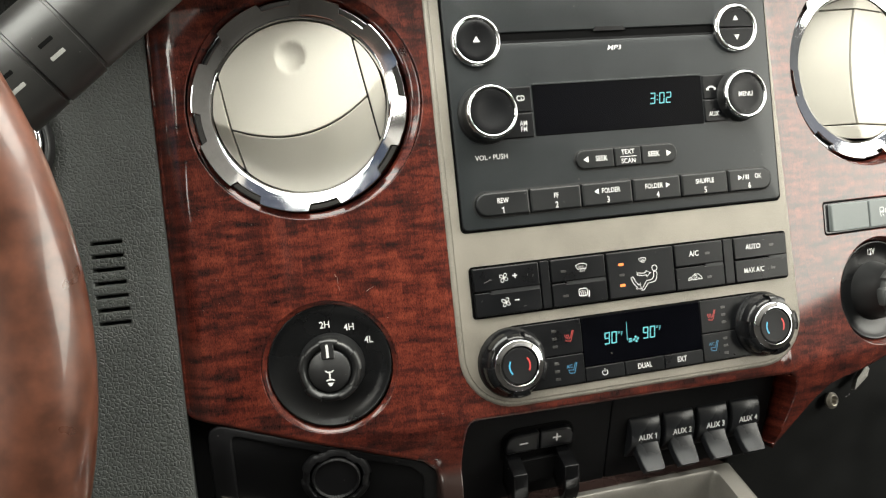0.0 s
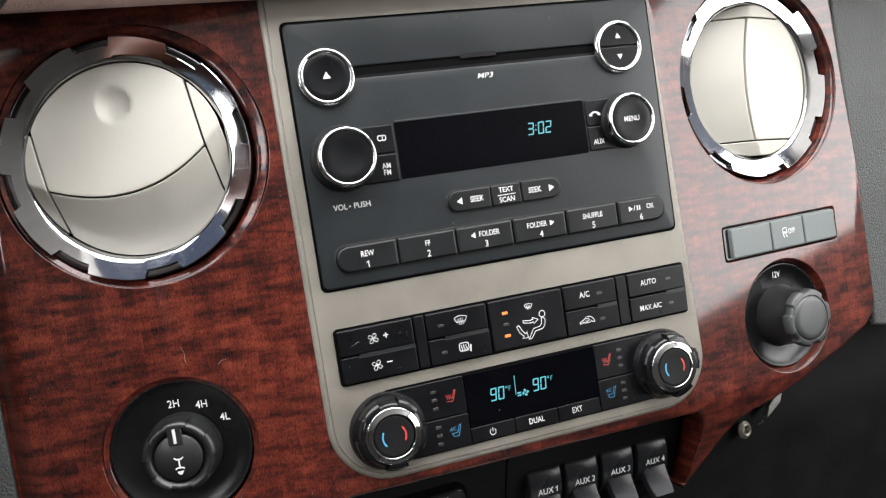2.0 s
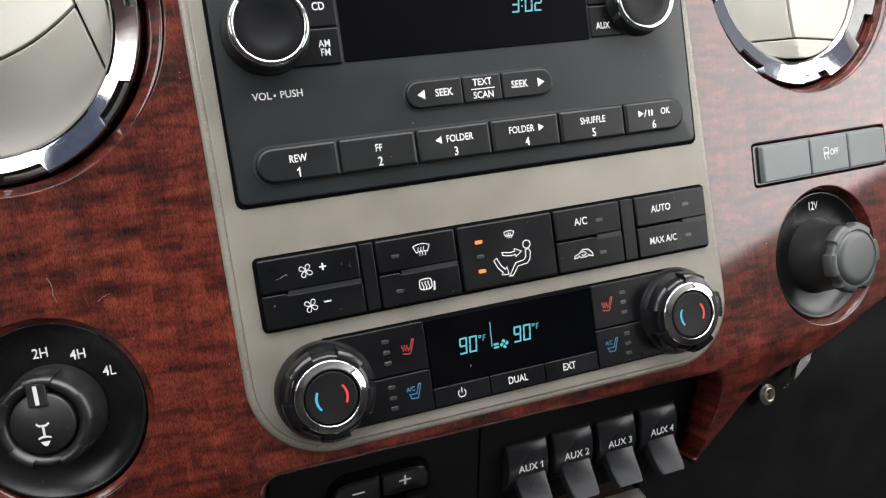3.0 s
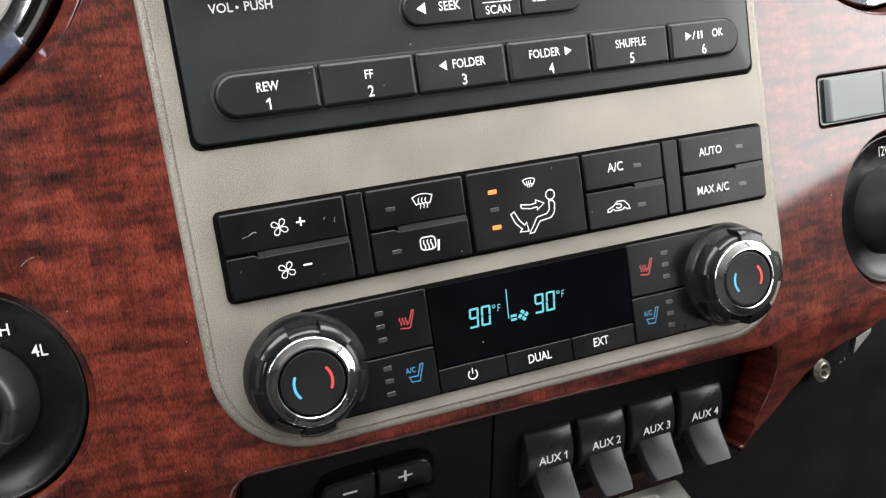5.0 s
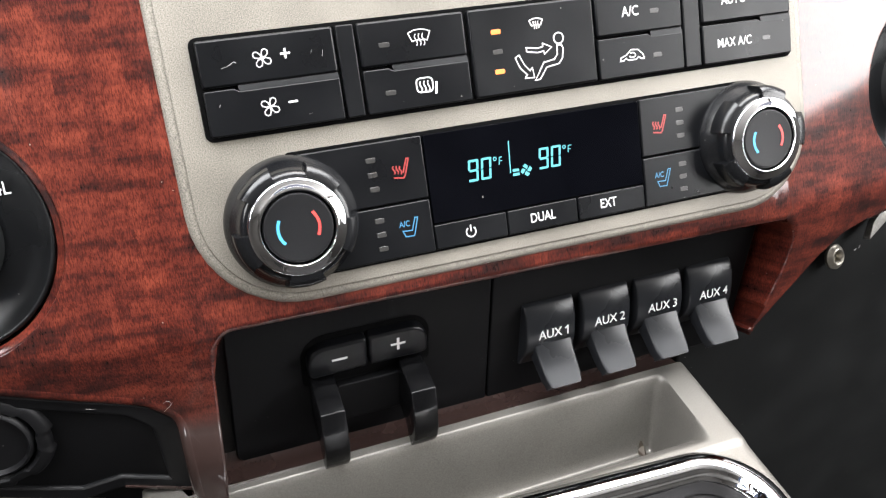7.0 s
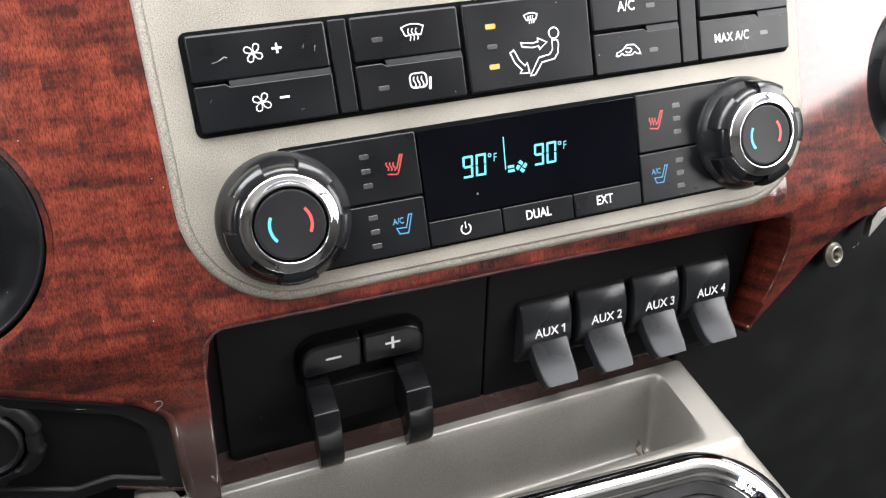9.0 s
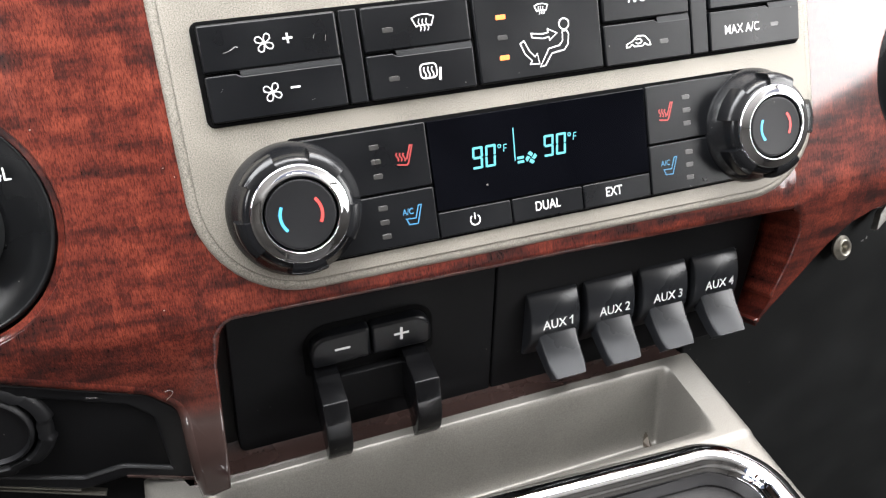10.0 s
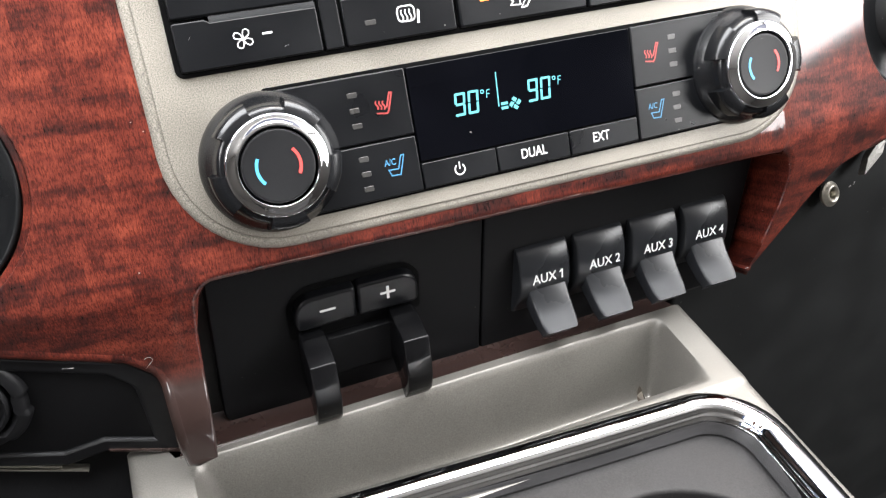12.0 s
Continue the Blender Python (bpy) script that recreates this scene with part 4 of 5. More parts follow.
ribbon(bm, arc(78.4, -93.4, 1.7, 125, 415, 18), 0.42, 1.8)
ribbon(bm, [(78.4, -93.2), (78.4, -91.0)], 0.42, 1.8)
printed("mark", bm, M_WHITE, key)
key = button("dual_key", rrect(92.1, -97.3, 118.4, -89.1, 0.5, 2), 0.2, 1.8, climate, edge=0.4)
legend("DUAL", 105, -93.2, 1.8, 3.3, key, narrow=0.8)
key = button("ext_key", rrect(118.9, -97.3, 145.4, -89.1, 0.5, 2), 0.2, 1.8, climate, edge=0.4)
legend("EXT", 130.6, -93.0, 1.8, 3.3, key, narrow=0.8)


def seat_icon(bm, u, v, w, s, heated):
    """A seat from the side, with warm air rising from it, or an outlined one for cooling."""
    if heated:
        ribbon(bm, [(u + s * x, v + s * y) for x, y in ((-1.0, -0.92), (0.28, -1.12), (0.5, -0.85), (1.2, 1.2), (0.92, 1.24), (0.3, -0.45))], 0.52, w)
        for d in (-0.85, -0.42, 0.0):
            foot = v - s * (0.62 + 0.13 * d)
            ribbon(bm, wavy(u + s * d, foot, foot + s * 1.05, 0.13 * s), 0.5, w)
    else:
        ribbon(bm, [(u + s * x, v + s * y) for x, y in ((-1.05, -0.25), (-0.75, -1.0), (0.4, -1.05), (1.15, 1.3), (0.75, 1.3), (0.22, -0.3))], 0.4, w, True)
    return bm


for side, u0, u1, iu, lu in ((0, 22.5, 65.5, 57.2, 48.0), (1, 145.9, 190, 153.2, 161.9)):
    for hot, v0, v1 in ((True, -79.4, -59.2), (False, -97.4, -80.0)):
        key = button("seat_heat_key" if hot else "seat_cooling_key", rrect(u0, v0, u1, v1, 0.6, 3), 0.2, 1.9, climate, edge=0.45)
        bm = bmesh.new()
        seat_icon(bm, iu + (0 if hot else 0.6), (v0 + v1) / 2 + 0.4, 1.9, 2.55 if hot else 2.5, hot)
        printed("mark", bm, M_SEAT_RED if hot else M_SEAT_BLUE, key)
        if not hot:
            legend("A/C", iu - 1.2, (v0 + v1) / 2 + 2.0, 1.9, 2.0, key, M_SEAT_BLUE, narrow=0.8)
        for k in range(3):
            led(lu, (v0 + v1) / 2 + 4.6 - 4.6 * k, key, False, (3.1, 1.6), 1.9)


def lobes(count, phase, width, low, inner=0.0):
    """Grip lobes round a knob: full radius on the lobes, a little less between."""
    def f(a, r, w):
        d = (a - phase) % (360 / count)
        d = min(d, 360 / count - d)
        return r if r < inner else r - low * max(0.0, min(1.0, (d - width / 2) / 2.5))
    return f


def temperature_knob(cu, cv, phase):
    k = part("temperature_knob", lathe(bmesh.new(), [(20.8, 0), (20.7, 1.6), (20.2, 3.0), (19.0, 5.0), (17.6, 7.4), (17.1, 8.6), (16.9, 10.2), (16.4, 11.3), (15.6, 11.8), (14.4, 12.0)], 96, cu, cv), M_SKIRT, climate, "", 60)
    for i in range(5):
        g0 = phase + 72 * i - 19
        bm = bmesh.new()
        rows = []
        for r, w, d in ((15.0, 5.4, 0), (18.5, 5.2, 0), (19.1, 5.8, 0), (18.9, 10.2, 0), (18.7, 11.0, 0.3), (18.2, 11.7, 0.8), (17.2, 12.4, 1.2), (16.2, 12.8, 1.2), (14.6, 12.9, 1.2)):
            rows.append([bm.verts.new((cu + r * math.cos(radians(g0 + d + (38 - 2 * d) * j / 10)), cv + r * math.sin(radians(g0 + d + (38 - 2 * d) * j / 10)), w)) for j in range(11)])
        for a, b in zip(rows, rows[1:]):
            for j in range(10):
                bm.faces.new((a[j], a[j + 1], b[j + 1], b[j]))
        for j in (0, 10):
            bm.faces.new([r[j] for r in rows])
        part("grip_block", bm, M_SKIRT, k, "", 40)
    bm = bmesh.new()
    lathe(bm, [(14.8, 11.4), (14.75, 12.7), (14.6, 13.1), (14.3, 13.3), (13.8, 13.4), (12.2, 14.05), (11.8, 14.25), (11.4, 14.25), (11.1, 13.95), (10.95, 13.2), (10.9, 11)], 144, cu, cv)
    part("ring", bm, M_CHROME, k, "bright chrome ring", 40)
    bm = bmesh.new()
    lathe(bm, [(10.6, 11), (10.55, 12.9), (10.4, 13.5), (10.1, 13.75), (9.6, 13.7), (0, 13.6)], 64, cu, cv)
    cap = part("cap", bm, M_CAP, k, "black cap with blue and red arcs", 60)
    for a0, a1, m in ((150, 222, M_BLUE), (42, -30, M_RED)):
        bm = bmesh.new()
        ribbon(bm, arc(cu, cv, 6.2, a0, a1, 14), 0.9, 13.68)
        printed("arc_mark", bm, m, k)


temperature_knob(20.9, -79.4, 54)
temperature_knob(190.0, -79.0, 75)


# ---- round air vents ----
def disc_piece(xs, f_low, f_high, r, n=26):
    """The part of a disc between x limits and two curves."""
    lo, hi = [], []
    for i in range(n + 1):
        x = xs[0] + (xs[1] - xs[0]) * i / n
        e = math.sqrt(max(0.0, r * r - x * x))
        a, b = max(-e, f_low(x)), min(e, f_high(x))
        if b > a + 0.02:
            lo.append((x, a))
            hi.append((x, b))
    return lo + hi[::-1]


def air_vent(u, v, w, R, turn, roll, arc_mid, arc_rise, dimple, ridge, fold, label):
    vent = thing("air_vent", label, "air vent", place(u, v, w, 0, turn, roll), "round air vents")
    inner, root = 48.8, R - 4.2

    def face(x, y):
        """The ring's face falls towards its middle."""
        return 4.3 + (math.hypot(x, y) - R) * 0.29
    rim = []
    for i in range(8):
        g = 8 - roll + 45 * i
        rim += [(g + a, root) for a in (-8.0, -6, -4, -2, 0, 2, 4, 6, 8.0)]
        rim += [(g + a, R) for a in (9.3, 9.6, 11, 13, 15, 17, 19, 21, 22.5, 24, 26, 28, 30, 32, 34, 35.4, 35.7)]
    bm = bmesh.new()
    rows = []
    for g, out in rim:
        c, d = math.cos(radians(g)), math.sin(radians(g))
        row = [(inner - 0.1, -20.0), (inner - 0.1, face(inner, 0) - 1.3), (inner + 0.15, face(inner, 0) - 0.6), (inner + 0.6, face(inner, 0) - 0.12), (inner + 1.3, face(inner + 1.3, 0))]
        row += [(r, face(r, 0)) for r in (inner + (out - 0.55 - inner) * k / 4 for k in (1, 2, 3, 4))]
        row += [(out - 0.15, face(out, 0) - 0.3), (out, face(out, 0) - 0.75), (out, -6.0)]
        rows.append([bm.verts.new((r * c, r * d, w_)) for r, w_ in row])
    for a, b in zip(rows, rows[1:] + rows[:1]):
        for k in range(len(a) - 1):
            bm.faces.new((a[k], a[k + 1], b[k + 1], b[k]))
    part("ring", bm, M_CHROME, vent, "notched bright chrome ring", 22)
    bm = bmesh.new()
    lathe(bm, [(R - 0.5, -9), (R - 0.5, 0.4), (R - 0.8, 0.9), (R - 1.4, 0.9), (R - 5, 0.2), (R - 6, -4)], 96)
    part("backing_ring", bm, M_SMOKE, vent, "dark smoked chrome ring behind the notches", 60)
    bm = bmesh.new()
    lathe(bm, [(inner + 1, -6), (inner, -21), (20, -22), (0, -22)], 64)
    part("backing", bm, M_DARK, vent)

    def dome(x, y):
        h = -2.4 + 3.0 * (1 - (x * x + y * y) / 2275.0)
        if dimple:
            d = math.hypot(x - dimple[0], y - dimple[1]) / 8.6
            if d < 1:
                h -= 2.2 * (1 - d * d) ** 0.8
        k = seam(x) - y
        return h + (ridge - 0.6 - fold * k if k > 0 else ridge * (1 + k / 66.0))
    r = 47.7
    seam = lambda x: arc_mid + arc_rise * (x / 37.0) ** 2
    pieces = (("upper_flap", (-39.2, 37.4), lambda x: seam(x) + 0.8, lambda x: 99, ), ("lower_flap", (-39.2, 37.4), lambda x: -99, lambda x: seam(x) - 0.8),
              ("side_flap", (-r, -40.8), lambda x: -99, lambda x: 99), ("side_flap", (39.0, r), lambda x: -99, lambda x: 99))
    for name, xs, lo, hi in pieces:
        part(name, sheet(disc_piece(xs, lo, hi, r), (), dome, 1.7, 0.35, 3.0), M_VENT, vent, "", 50)
    return vent


air_vent(-83, 79.3, -18.3, 60.0, -12.4, 9.6, -16.6, 11, (2, 27.5), 7.0, 0.42, "round champagne air vent in a notched chrome ring")
air_vent(296.5, 81.3, -20.8, 61.8, 5.7, -93.5, -11.5, 6, None, 7.0, 0.46, "round champagne air vent in a notched chrome ring")

# ---- drive selector ----
dial = thing("drive_selector", "black rotary four-wheel-drive selector set into the veneer", "selector dial", place(-82.5, -69.0, wood_surface(-82.5, -69), 0, -12.4))
bm = bmesh.new()
lathe(bm, [(35.6, -10), (35.4, -3.0), (35.0, -2.5), (34.5, -2.4), (34.0, -2.7), (33.2, -3.3), (31.8, -4.2), (30, -5.0), (27, -5.8), (23, -6.3), (0, -6.4)], 96)
part("dish", bm, M_DISH, dial, "black dished plate", 60)
knob = part("knob", lathe(bmesh.new(), [(20.6, -5), (20.2, -2), (19.0, 4), (18.6, 8.5), (17.6, 10.2), (16.0, 10.6), (14.6, 9.6), (13.4, 8.2), (13.0, 7.4)], 144), M_KNOB, dial, "", 50)
knob.matrix_local = Matrix.Translation((0.9 * MM, 0, -0.9 * MM)) @ Matrix.Diagonal((0.93, 1, 0.93, 1))
for i in range(5):
    g0 = 87 + 72 * i - 18
    bm = bmesh.new()
    rows = [[bm.verts.new((r * math.cos(radians(g0 + d + (36 - 2 * d) * j / 10)), r * math.sin(radians(g0 + d + (36 - 2 * d) * j / 10)), h)) for j in range(11)]
            for r, h, d in ((16.0, 1.0, 0), (20.0, 0.6, 0), (19.8, 6.0, 0), (19.4, 9.6, 0.2), (18.6, 10.8, 0.6), (17.2, 11.3, 0.8), (15.8, 11.0, 0.8), (14.8, 9.8, 0.6))]
    for a, b in zip(rows, rows[1:]):
        for j in range(10):
            bm.faces.new((a[j], a[j + 1], b[j + 1], b[j]))
    for j in (0, 10):
        bm.faces.new([row[j] for row in rows])
    part("grip_block", bm, M_KNOB, knob, "", 40)
bm = bmesh.new()
lathe(bm, [(12.8, 6), (12.6, 9.8), (12.0, 10.4), (0, 10.4)], 64)
part("cap", bm, M_BLACK, knob, "", 50)
bm = bmesh.new()
prism(bm, rrect(-3.8, 7, 3.8, 16.8, 0.8), 6, 11.2, 0.5)
part("pointer", bm, M_BLACK, knob)
bm = bmesh.new()
flat(bm, [(-0.8, 8.0), (0.8, 8.0), (0.7, 15.8), (-0.9, 15.8)], 11.2)
printed("pointer_line", bm, M_WHITE, knob)
bm = bmesh.new()
ribbon(bm, [(0, -0.8), (0, -5.4)], 0.9, 10.4)
ribbon(bm, [(-2.5, 0.2), (-1.2, -0.8), (1.2, -0.8), (2.5, 0.2)], 0.8, 10.41)
ribbon(bm, [(-2.5, -6.0), (-1.2, -5.4), (1.2, -5.4), (2.5, -6.0)], 0.8, 10.42)
flat(bm, [(-2.0, -7.2), (2.0, -7.2), (0.5, -9.2), (-0.5, -9.2)], 10.4)
printed("axle_mark", bm, M_WHITE, knob)
legend("2H", -0.8, 23.0, -4.3, 4.0, dial, narrow=0.9)
legend("4H", 12.9, 20.4, -4.3, 4.0, dial, narrow=0.9)
legend("4L", 23.4, 12.2, -3.9, 4.0, dial, narrow=0.9)

# ---- push switches ----
bank = thing("switch_bank", "three grey push switches in a black frame", "switch bank", place(297.1, -18, wood_surface(297, -18), 0, 5.7))
bm = bmesh.new()
prism(bm, rrect(-47.6, -10.2, 47.6, 10.2, 2.2), -9, -0.8, 0.5)
part("frame", bm, M_GLOSS, bank)
for i, (a, b) in enumerate(((-43.6, -11.0), (-10.2, 17.2), (18.0, 46.4))):
    bm = bmesh.new()
    prism(bm, rrect(a, -9.2, b, 9.2, 1.0), -2, 2.2, 0.9, 3, lambda u, v: -0.012 * (v + 9) ** 1.0)
    key = part("push_switch", bm, M_GREY, bank)
    if i == 1:
        legend("OFF", 6.4, 0.8, 2.2, 3.4, key, narrow=0.75)
        bm = bmesh.new()
        ribbon(bm, rrect(-1.2, 0.9, 2.2, 3.6, 0.7, 2), 0.5, 2.2, True)
        flat(bm, [(-1.5, 0.0), (2.5, 0.0), (2.5, 1.1), (-1.5, 1.1)], 2.21)
        ribbon(bm, wavy(-0.7, -2.6, -0.3, 0.4), 0.5, 2.2)
        ribbon(bm, wavy(1.7, -2.6, -0.3, 0.4), 0.5, 2.2)
        printed("mark", bm, M_WHITE, key)

# ---- power socket ----
socket = thing("power_socket", "black twelve volt socket with a ribbed push-in cap", "power socket", place(294.9, -71, wood_surface(294.9, -71), 0, 5.7))
bm = bmesh.new()
lathe(bm, [(33.9, -13), (33.8, -5.0), (33.4, -4.5), (32.9, -4.4), (32.3, -4.8), (31.4, -5.5), (29.6, -6.7), (27, -7.7), (23, -8.4), (0, -8.6)], 96)
part("dish", bm, M_DISH, socket, "black dished plate", 60)
plug = part("cap", lathe(bmesh.new(), [(20.6, -9), (20.2, -7.6), (19.0, -4), (17.6, 2), (16.8, 6), (16.5, 8), (16.3, 12)], 72), M_KNOB, socket, "", 60)
plug.matrix_local = Matrix.Translation((1.0 * MM, 0, -0.6 * MM))
bm = bmesh.new()
lathe(bm, [(16.0, 9.6), (17.6, 10.0), (18.2, 11.2), (18.2, 14.6), (17.8, 15.6), (17.0, 16.3), (14.5, 16.4), (13.8, 15.4)], 144, 0, 0, lobes(6, 65, 36, 1.8, 15))
part("grip", bm, M_CAP_GREY, plug, "", 40)
bm = bmesh.new()
lathe(bm, [(14.4, 14), (14.0, 16.0), (12.6, 17.2), (10, 17.6), (0, 17.6)], 64)
part("top", bm, M_CAP_GREY, plug, "", 60)
legend("12V", -0.6, 26.4, -6.5, 4.4, socket, narrow=0.75)

# ---- lower switch panel ----
LOWM = place(0, -118, -22, 23.3)
LOW_LOCAL = STACK.inverted() @ LOWM
for name, pts, w0, w1, m, label in (("blank_plate", rpoly([(-9.6, -63.0), (92.6, -65.0), (92.6, 12), (-5.5, 12)], [6, 1, 1, 1]), -4, 0, M_LOWER, "flat matt black plate"),
                                    ("switch_plate", rrect(93.2, -65.0, 213.5, 12, 1.5), -4, 0, M_LOWER, "flat matt black plate"),
                                    ("plate_backing", rrect(-26, -70, 216, 20, 1), -12, -4.5, M_DARK, "")):
    bm = bmesh.new()
    prism(bm, pts, w0, w1, 0.7 if label else 0)
    part(name, bm, m, dash, label).matrix_local = LOW_LOCAL

brake = thing("brake_controller", "black trailer brake controller with two hooked levers", "brake controller", LOWM)
# the near-black plate paints in the shadow round the gain buttons
bm = bmesh.new()
prism(bm, rpoly([(18.5, -31), (67.5, -31), (67.5, -8.2), (18.5, -8.2)], [2, 2, 9, 10], 8), -1, 0.25, 0.1)
part("recess_plate", bm, M_GAP_SHADE, brake)
for sign, pts in (("-", rpoly([(20.5, -24.5), (42.4, -24.0), (42.4, -10.6), (20.5, -11.0)], [2.5, 1.4, 1.4, 8], 8)),
                  ("+", rpoly([(43.0, -24.0), (65.5, -24.0), (65.5, -10.4), (43.0, -10.4)], [1.4, 2.5, 7, 1.4], 8))):
    key = button("gain_button", pts, 0, 4.6, brake, M_BUTTON, 1.2)
    cu, cv = (32, -17.2) if sign == "-" else (54, -16.4)
    bm = bmesh.new()
    flat(bm, [(cu - 2.8, cv - 0.5), (cu + 2.8, cv - 0.5), (cu + 2.8, cv + 0.5), (cu - 2.8, cv + 0.5)], 4.6)
    if sign == "+":
        flat(bm, [(cu - 0.5, cv - 2.8), (cu + 0.5, cv - 2.8), (cu + 0.5, cv + 2.8), (cu - 0.5, cv + 2.8)], 4.61)
    printed("sign", bm, M_WHITE, key)
HOOK = rpoly([(0, -26), (7, -26.5), (18.6, -29.0), (20.8, -37), (22.2, -46), (20.6, -53), (17.0, -58.4), (15.7, -57.8), (11, -52), (5, -49.5), (0, -49)], [1, 8, 0.9, 14, 14, 12, 0.6, 0.5, 8, 6, 1], 8)
for a, b in ((20.6, 29.8), (54.3, 63.9)):
    bm = bmesh.new()
    rings = []
    for u, d in ((a, 0.55), (a + 0.2, 0.15), (a + 0.6, 0), (b - 0.6, 0), (b - 0.2, 0.15), (b, 0.55)):
        rings.append([bm.verts.new((u, y, x)) for x, y in (inset(HOOK, d) if d else HOOK)])
    for p, q in zip(rings, rings[1:]):
        for i in range(len(HOOK)):
            bm.faces.new((p[i - 1], p[i], q[i], q[i - 1]))
    bm.faces.new(rings[0])
    bm.faces.new(rings[-1][::-1])
    part("lever", bm, M_LEVER, brake, "hooked glossy black lever", 62)
bm = bmesh.new()
prism(bm, rrect(30.4, -50, 55.6, -32, 1), -1, 3.2, 0.6)
part("slide_block", bm, M_LOWER, brake)


# ---- auxiliary switches ----
def aux_switch(number, u):
    sw = thing("rocker_switch", "black rocker switch printed AUX %d with a satin paddle" % number, "switch", LOWM @ Matrix.Translation((u * MM, 0, 0)), "auxiliary rocker switches")
    side = [(-1, -16.0), (1.0, -16.1), (2.0, -16.6), (3.4, -18.2), (4.7, -20.6), (5.8, -23.2), (6.6, -26.2), (7.1, -29.4), (7.4, -33), (6.4, -37), (3.5, -42), (1.5, -46), (-1, -47)]
    bm = bmesh.new()
    rows = [[bm.verts.new((x, y - 0.2 * k, (h - k if h > 0 else h))) for h, y in side] for x, k in ((-11.8, 0.8), (-11.5, 0.3), (-10.9, 0), (8.8, 0), (9.4, 0.3), (9.7, 0.8))]
    for p, q in zip(rows, rows[1:]):
        for i in range(len(side) - 1):
            bm.faces.new((p[i], p[i + 1], q[i + 1], q[i]))
    bm.faces.new(rows[0])
    bm.faces.new(rows[-1][::-1])
    part("body", bm, M_SWITCH, sw, "", 40)
    # the paddle stands out and down, narrower at its tip
    top, tip = Vector((-32.6, 7.2)), Vector((-43.6, 21.3))
    bm = bmesh.new()
    secs = []
    for s in range(7):
        k = s / 6
        c = top.lerp(tip, k)
        half = 8.4 - 0.9 * k - (0.8 if s == 6 else 0.0)
        bow = -1.5 * math.sin(math.pi * k)
        front = [(-half, c.x, c.y + bow - 0.8), (-half + 0.5, c.x + 0.25, c.y + bow - 0.2), (-half + 1.3, c.x + 0.3, c.y + bow + 0.1), (half - 1.3, c.x + 0.3, c.y + bow + 0.1), (half - 0.5, c.x + 0.25, c.y + bow - 0.2), (half, c.x, c.y + bow - 0.8)]
        th = 8.0 - 2.6 * k
        lip = 0.5 if s == 6 else 0.0
        back = [(half - 0.2, c.x - th * 0.75 - lip, c.y - th * 0.7 - 0.6 + lip), (-half + 0.2, c.x - th * 0.75 - lip, c.y - th * 0.7 - 0.6 + lip)]
        secs.append([bm.verts.new(p) for p in front + back])
    for p, q in zip(secs, secs[1:]):
        for i in range(8):
            bm.faces.new((p[i - 1], p[i], q[i], q[i - 1]))
    end = [bm.verts.new((x.co.x * 0.94, x.co.y - 2.4, x.co.z - 2.0)) for x in secs[-1]]
    for i in range(8):
        bm.faces.new((secs[-1][i - 1], secs[-1][i], end[i], end[i - 1]))
    bm.faces.new(end)
    bm.faces.new(secs[0][::-1])
    part("paddle", bm, M_SWITCH, sw, "satin grey-black paddle", 50)
    bm = bmesh.new()
    prism(bm, rrect(-2.6, -48.2, 3.4, -45.6, 0.5, 2), 15.2, 17.4, 0.4, 2)
    part("tab", bm, M_GLOSS, sw, "small glossy tab under the paddle")
    text = legend("AUX %d" % number, 0.2, -28.0, 7.0, 3.9, sw, narrow=0.9, lean=-0.20, bold=0.08)
    if number == 1:
        right = max(q.co.x for q in text.data.vertices) / MM
        bm = bmesh.new()
        bm.faces.new([bm.verts.new((right + a, -28.0 + b, 7.14 - 0.20 * b)) for a, b in ((-0.2, 1.95), (-0.65, 1.95), (-1.5, 1.15), (-1.5, 0.65), (-0.5, 1.25))])
        printed("figure_flag", bm, M_WHITE, sw)


for i in range(4):
    aux_switch(i + 1, 117.8 + 25.0 * i)

# ---- lower left pocket ----
pocket = thing("side_pocket", "dark plastic pocket with a round capped socket", "pocket", place(0, 0, -22))
edge_pts = rpoly([(-152, -96), (-34, -134), (-26.0, -141.5), (-25.4, -173), (-48.5, -166.2), (-62, -169), (-90, -161), (-152, -149)], [6, 6, 9, 1, 3, 3, 0, 4], 6)
part("surround", sheet(edge_pts, [rpoly([(-142, -101.5), (-40, -134.6), (-32.5, -142), (-31.6, -168.6), (-48.5, -163.4), (-62, -166), (-90, -158.4), (-142, -148)], [4, 4, 7, 1, 3, 3, 0, 4], 5)],
                       lambda u, v: wood_surface(u, v) + 20.2, 6, 1.5, 10), M_CAP, pocket)
part("recess", sheet(rpoly([(-144, -103), (-38, -134), (-31, -141), (-30.6, -170), (-48.5, -164.8), (-62, -167.4), (-90, -159.6), (-144, -149)], [4, 4, 7, 1, 3, 3, 0, 4], 5), (),
                     lambda u, v: wood_surface(u, v) + 18.4, 6, 0.5, 8), M_LOWER, pocket)
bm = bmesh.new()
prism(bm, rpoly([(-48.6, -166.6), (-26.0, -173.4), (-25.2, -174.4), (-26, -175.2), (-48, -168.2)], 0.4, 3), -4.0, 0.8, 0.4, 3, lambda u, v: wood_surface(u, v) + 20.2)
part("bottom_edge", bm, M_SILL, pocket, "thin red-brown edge")
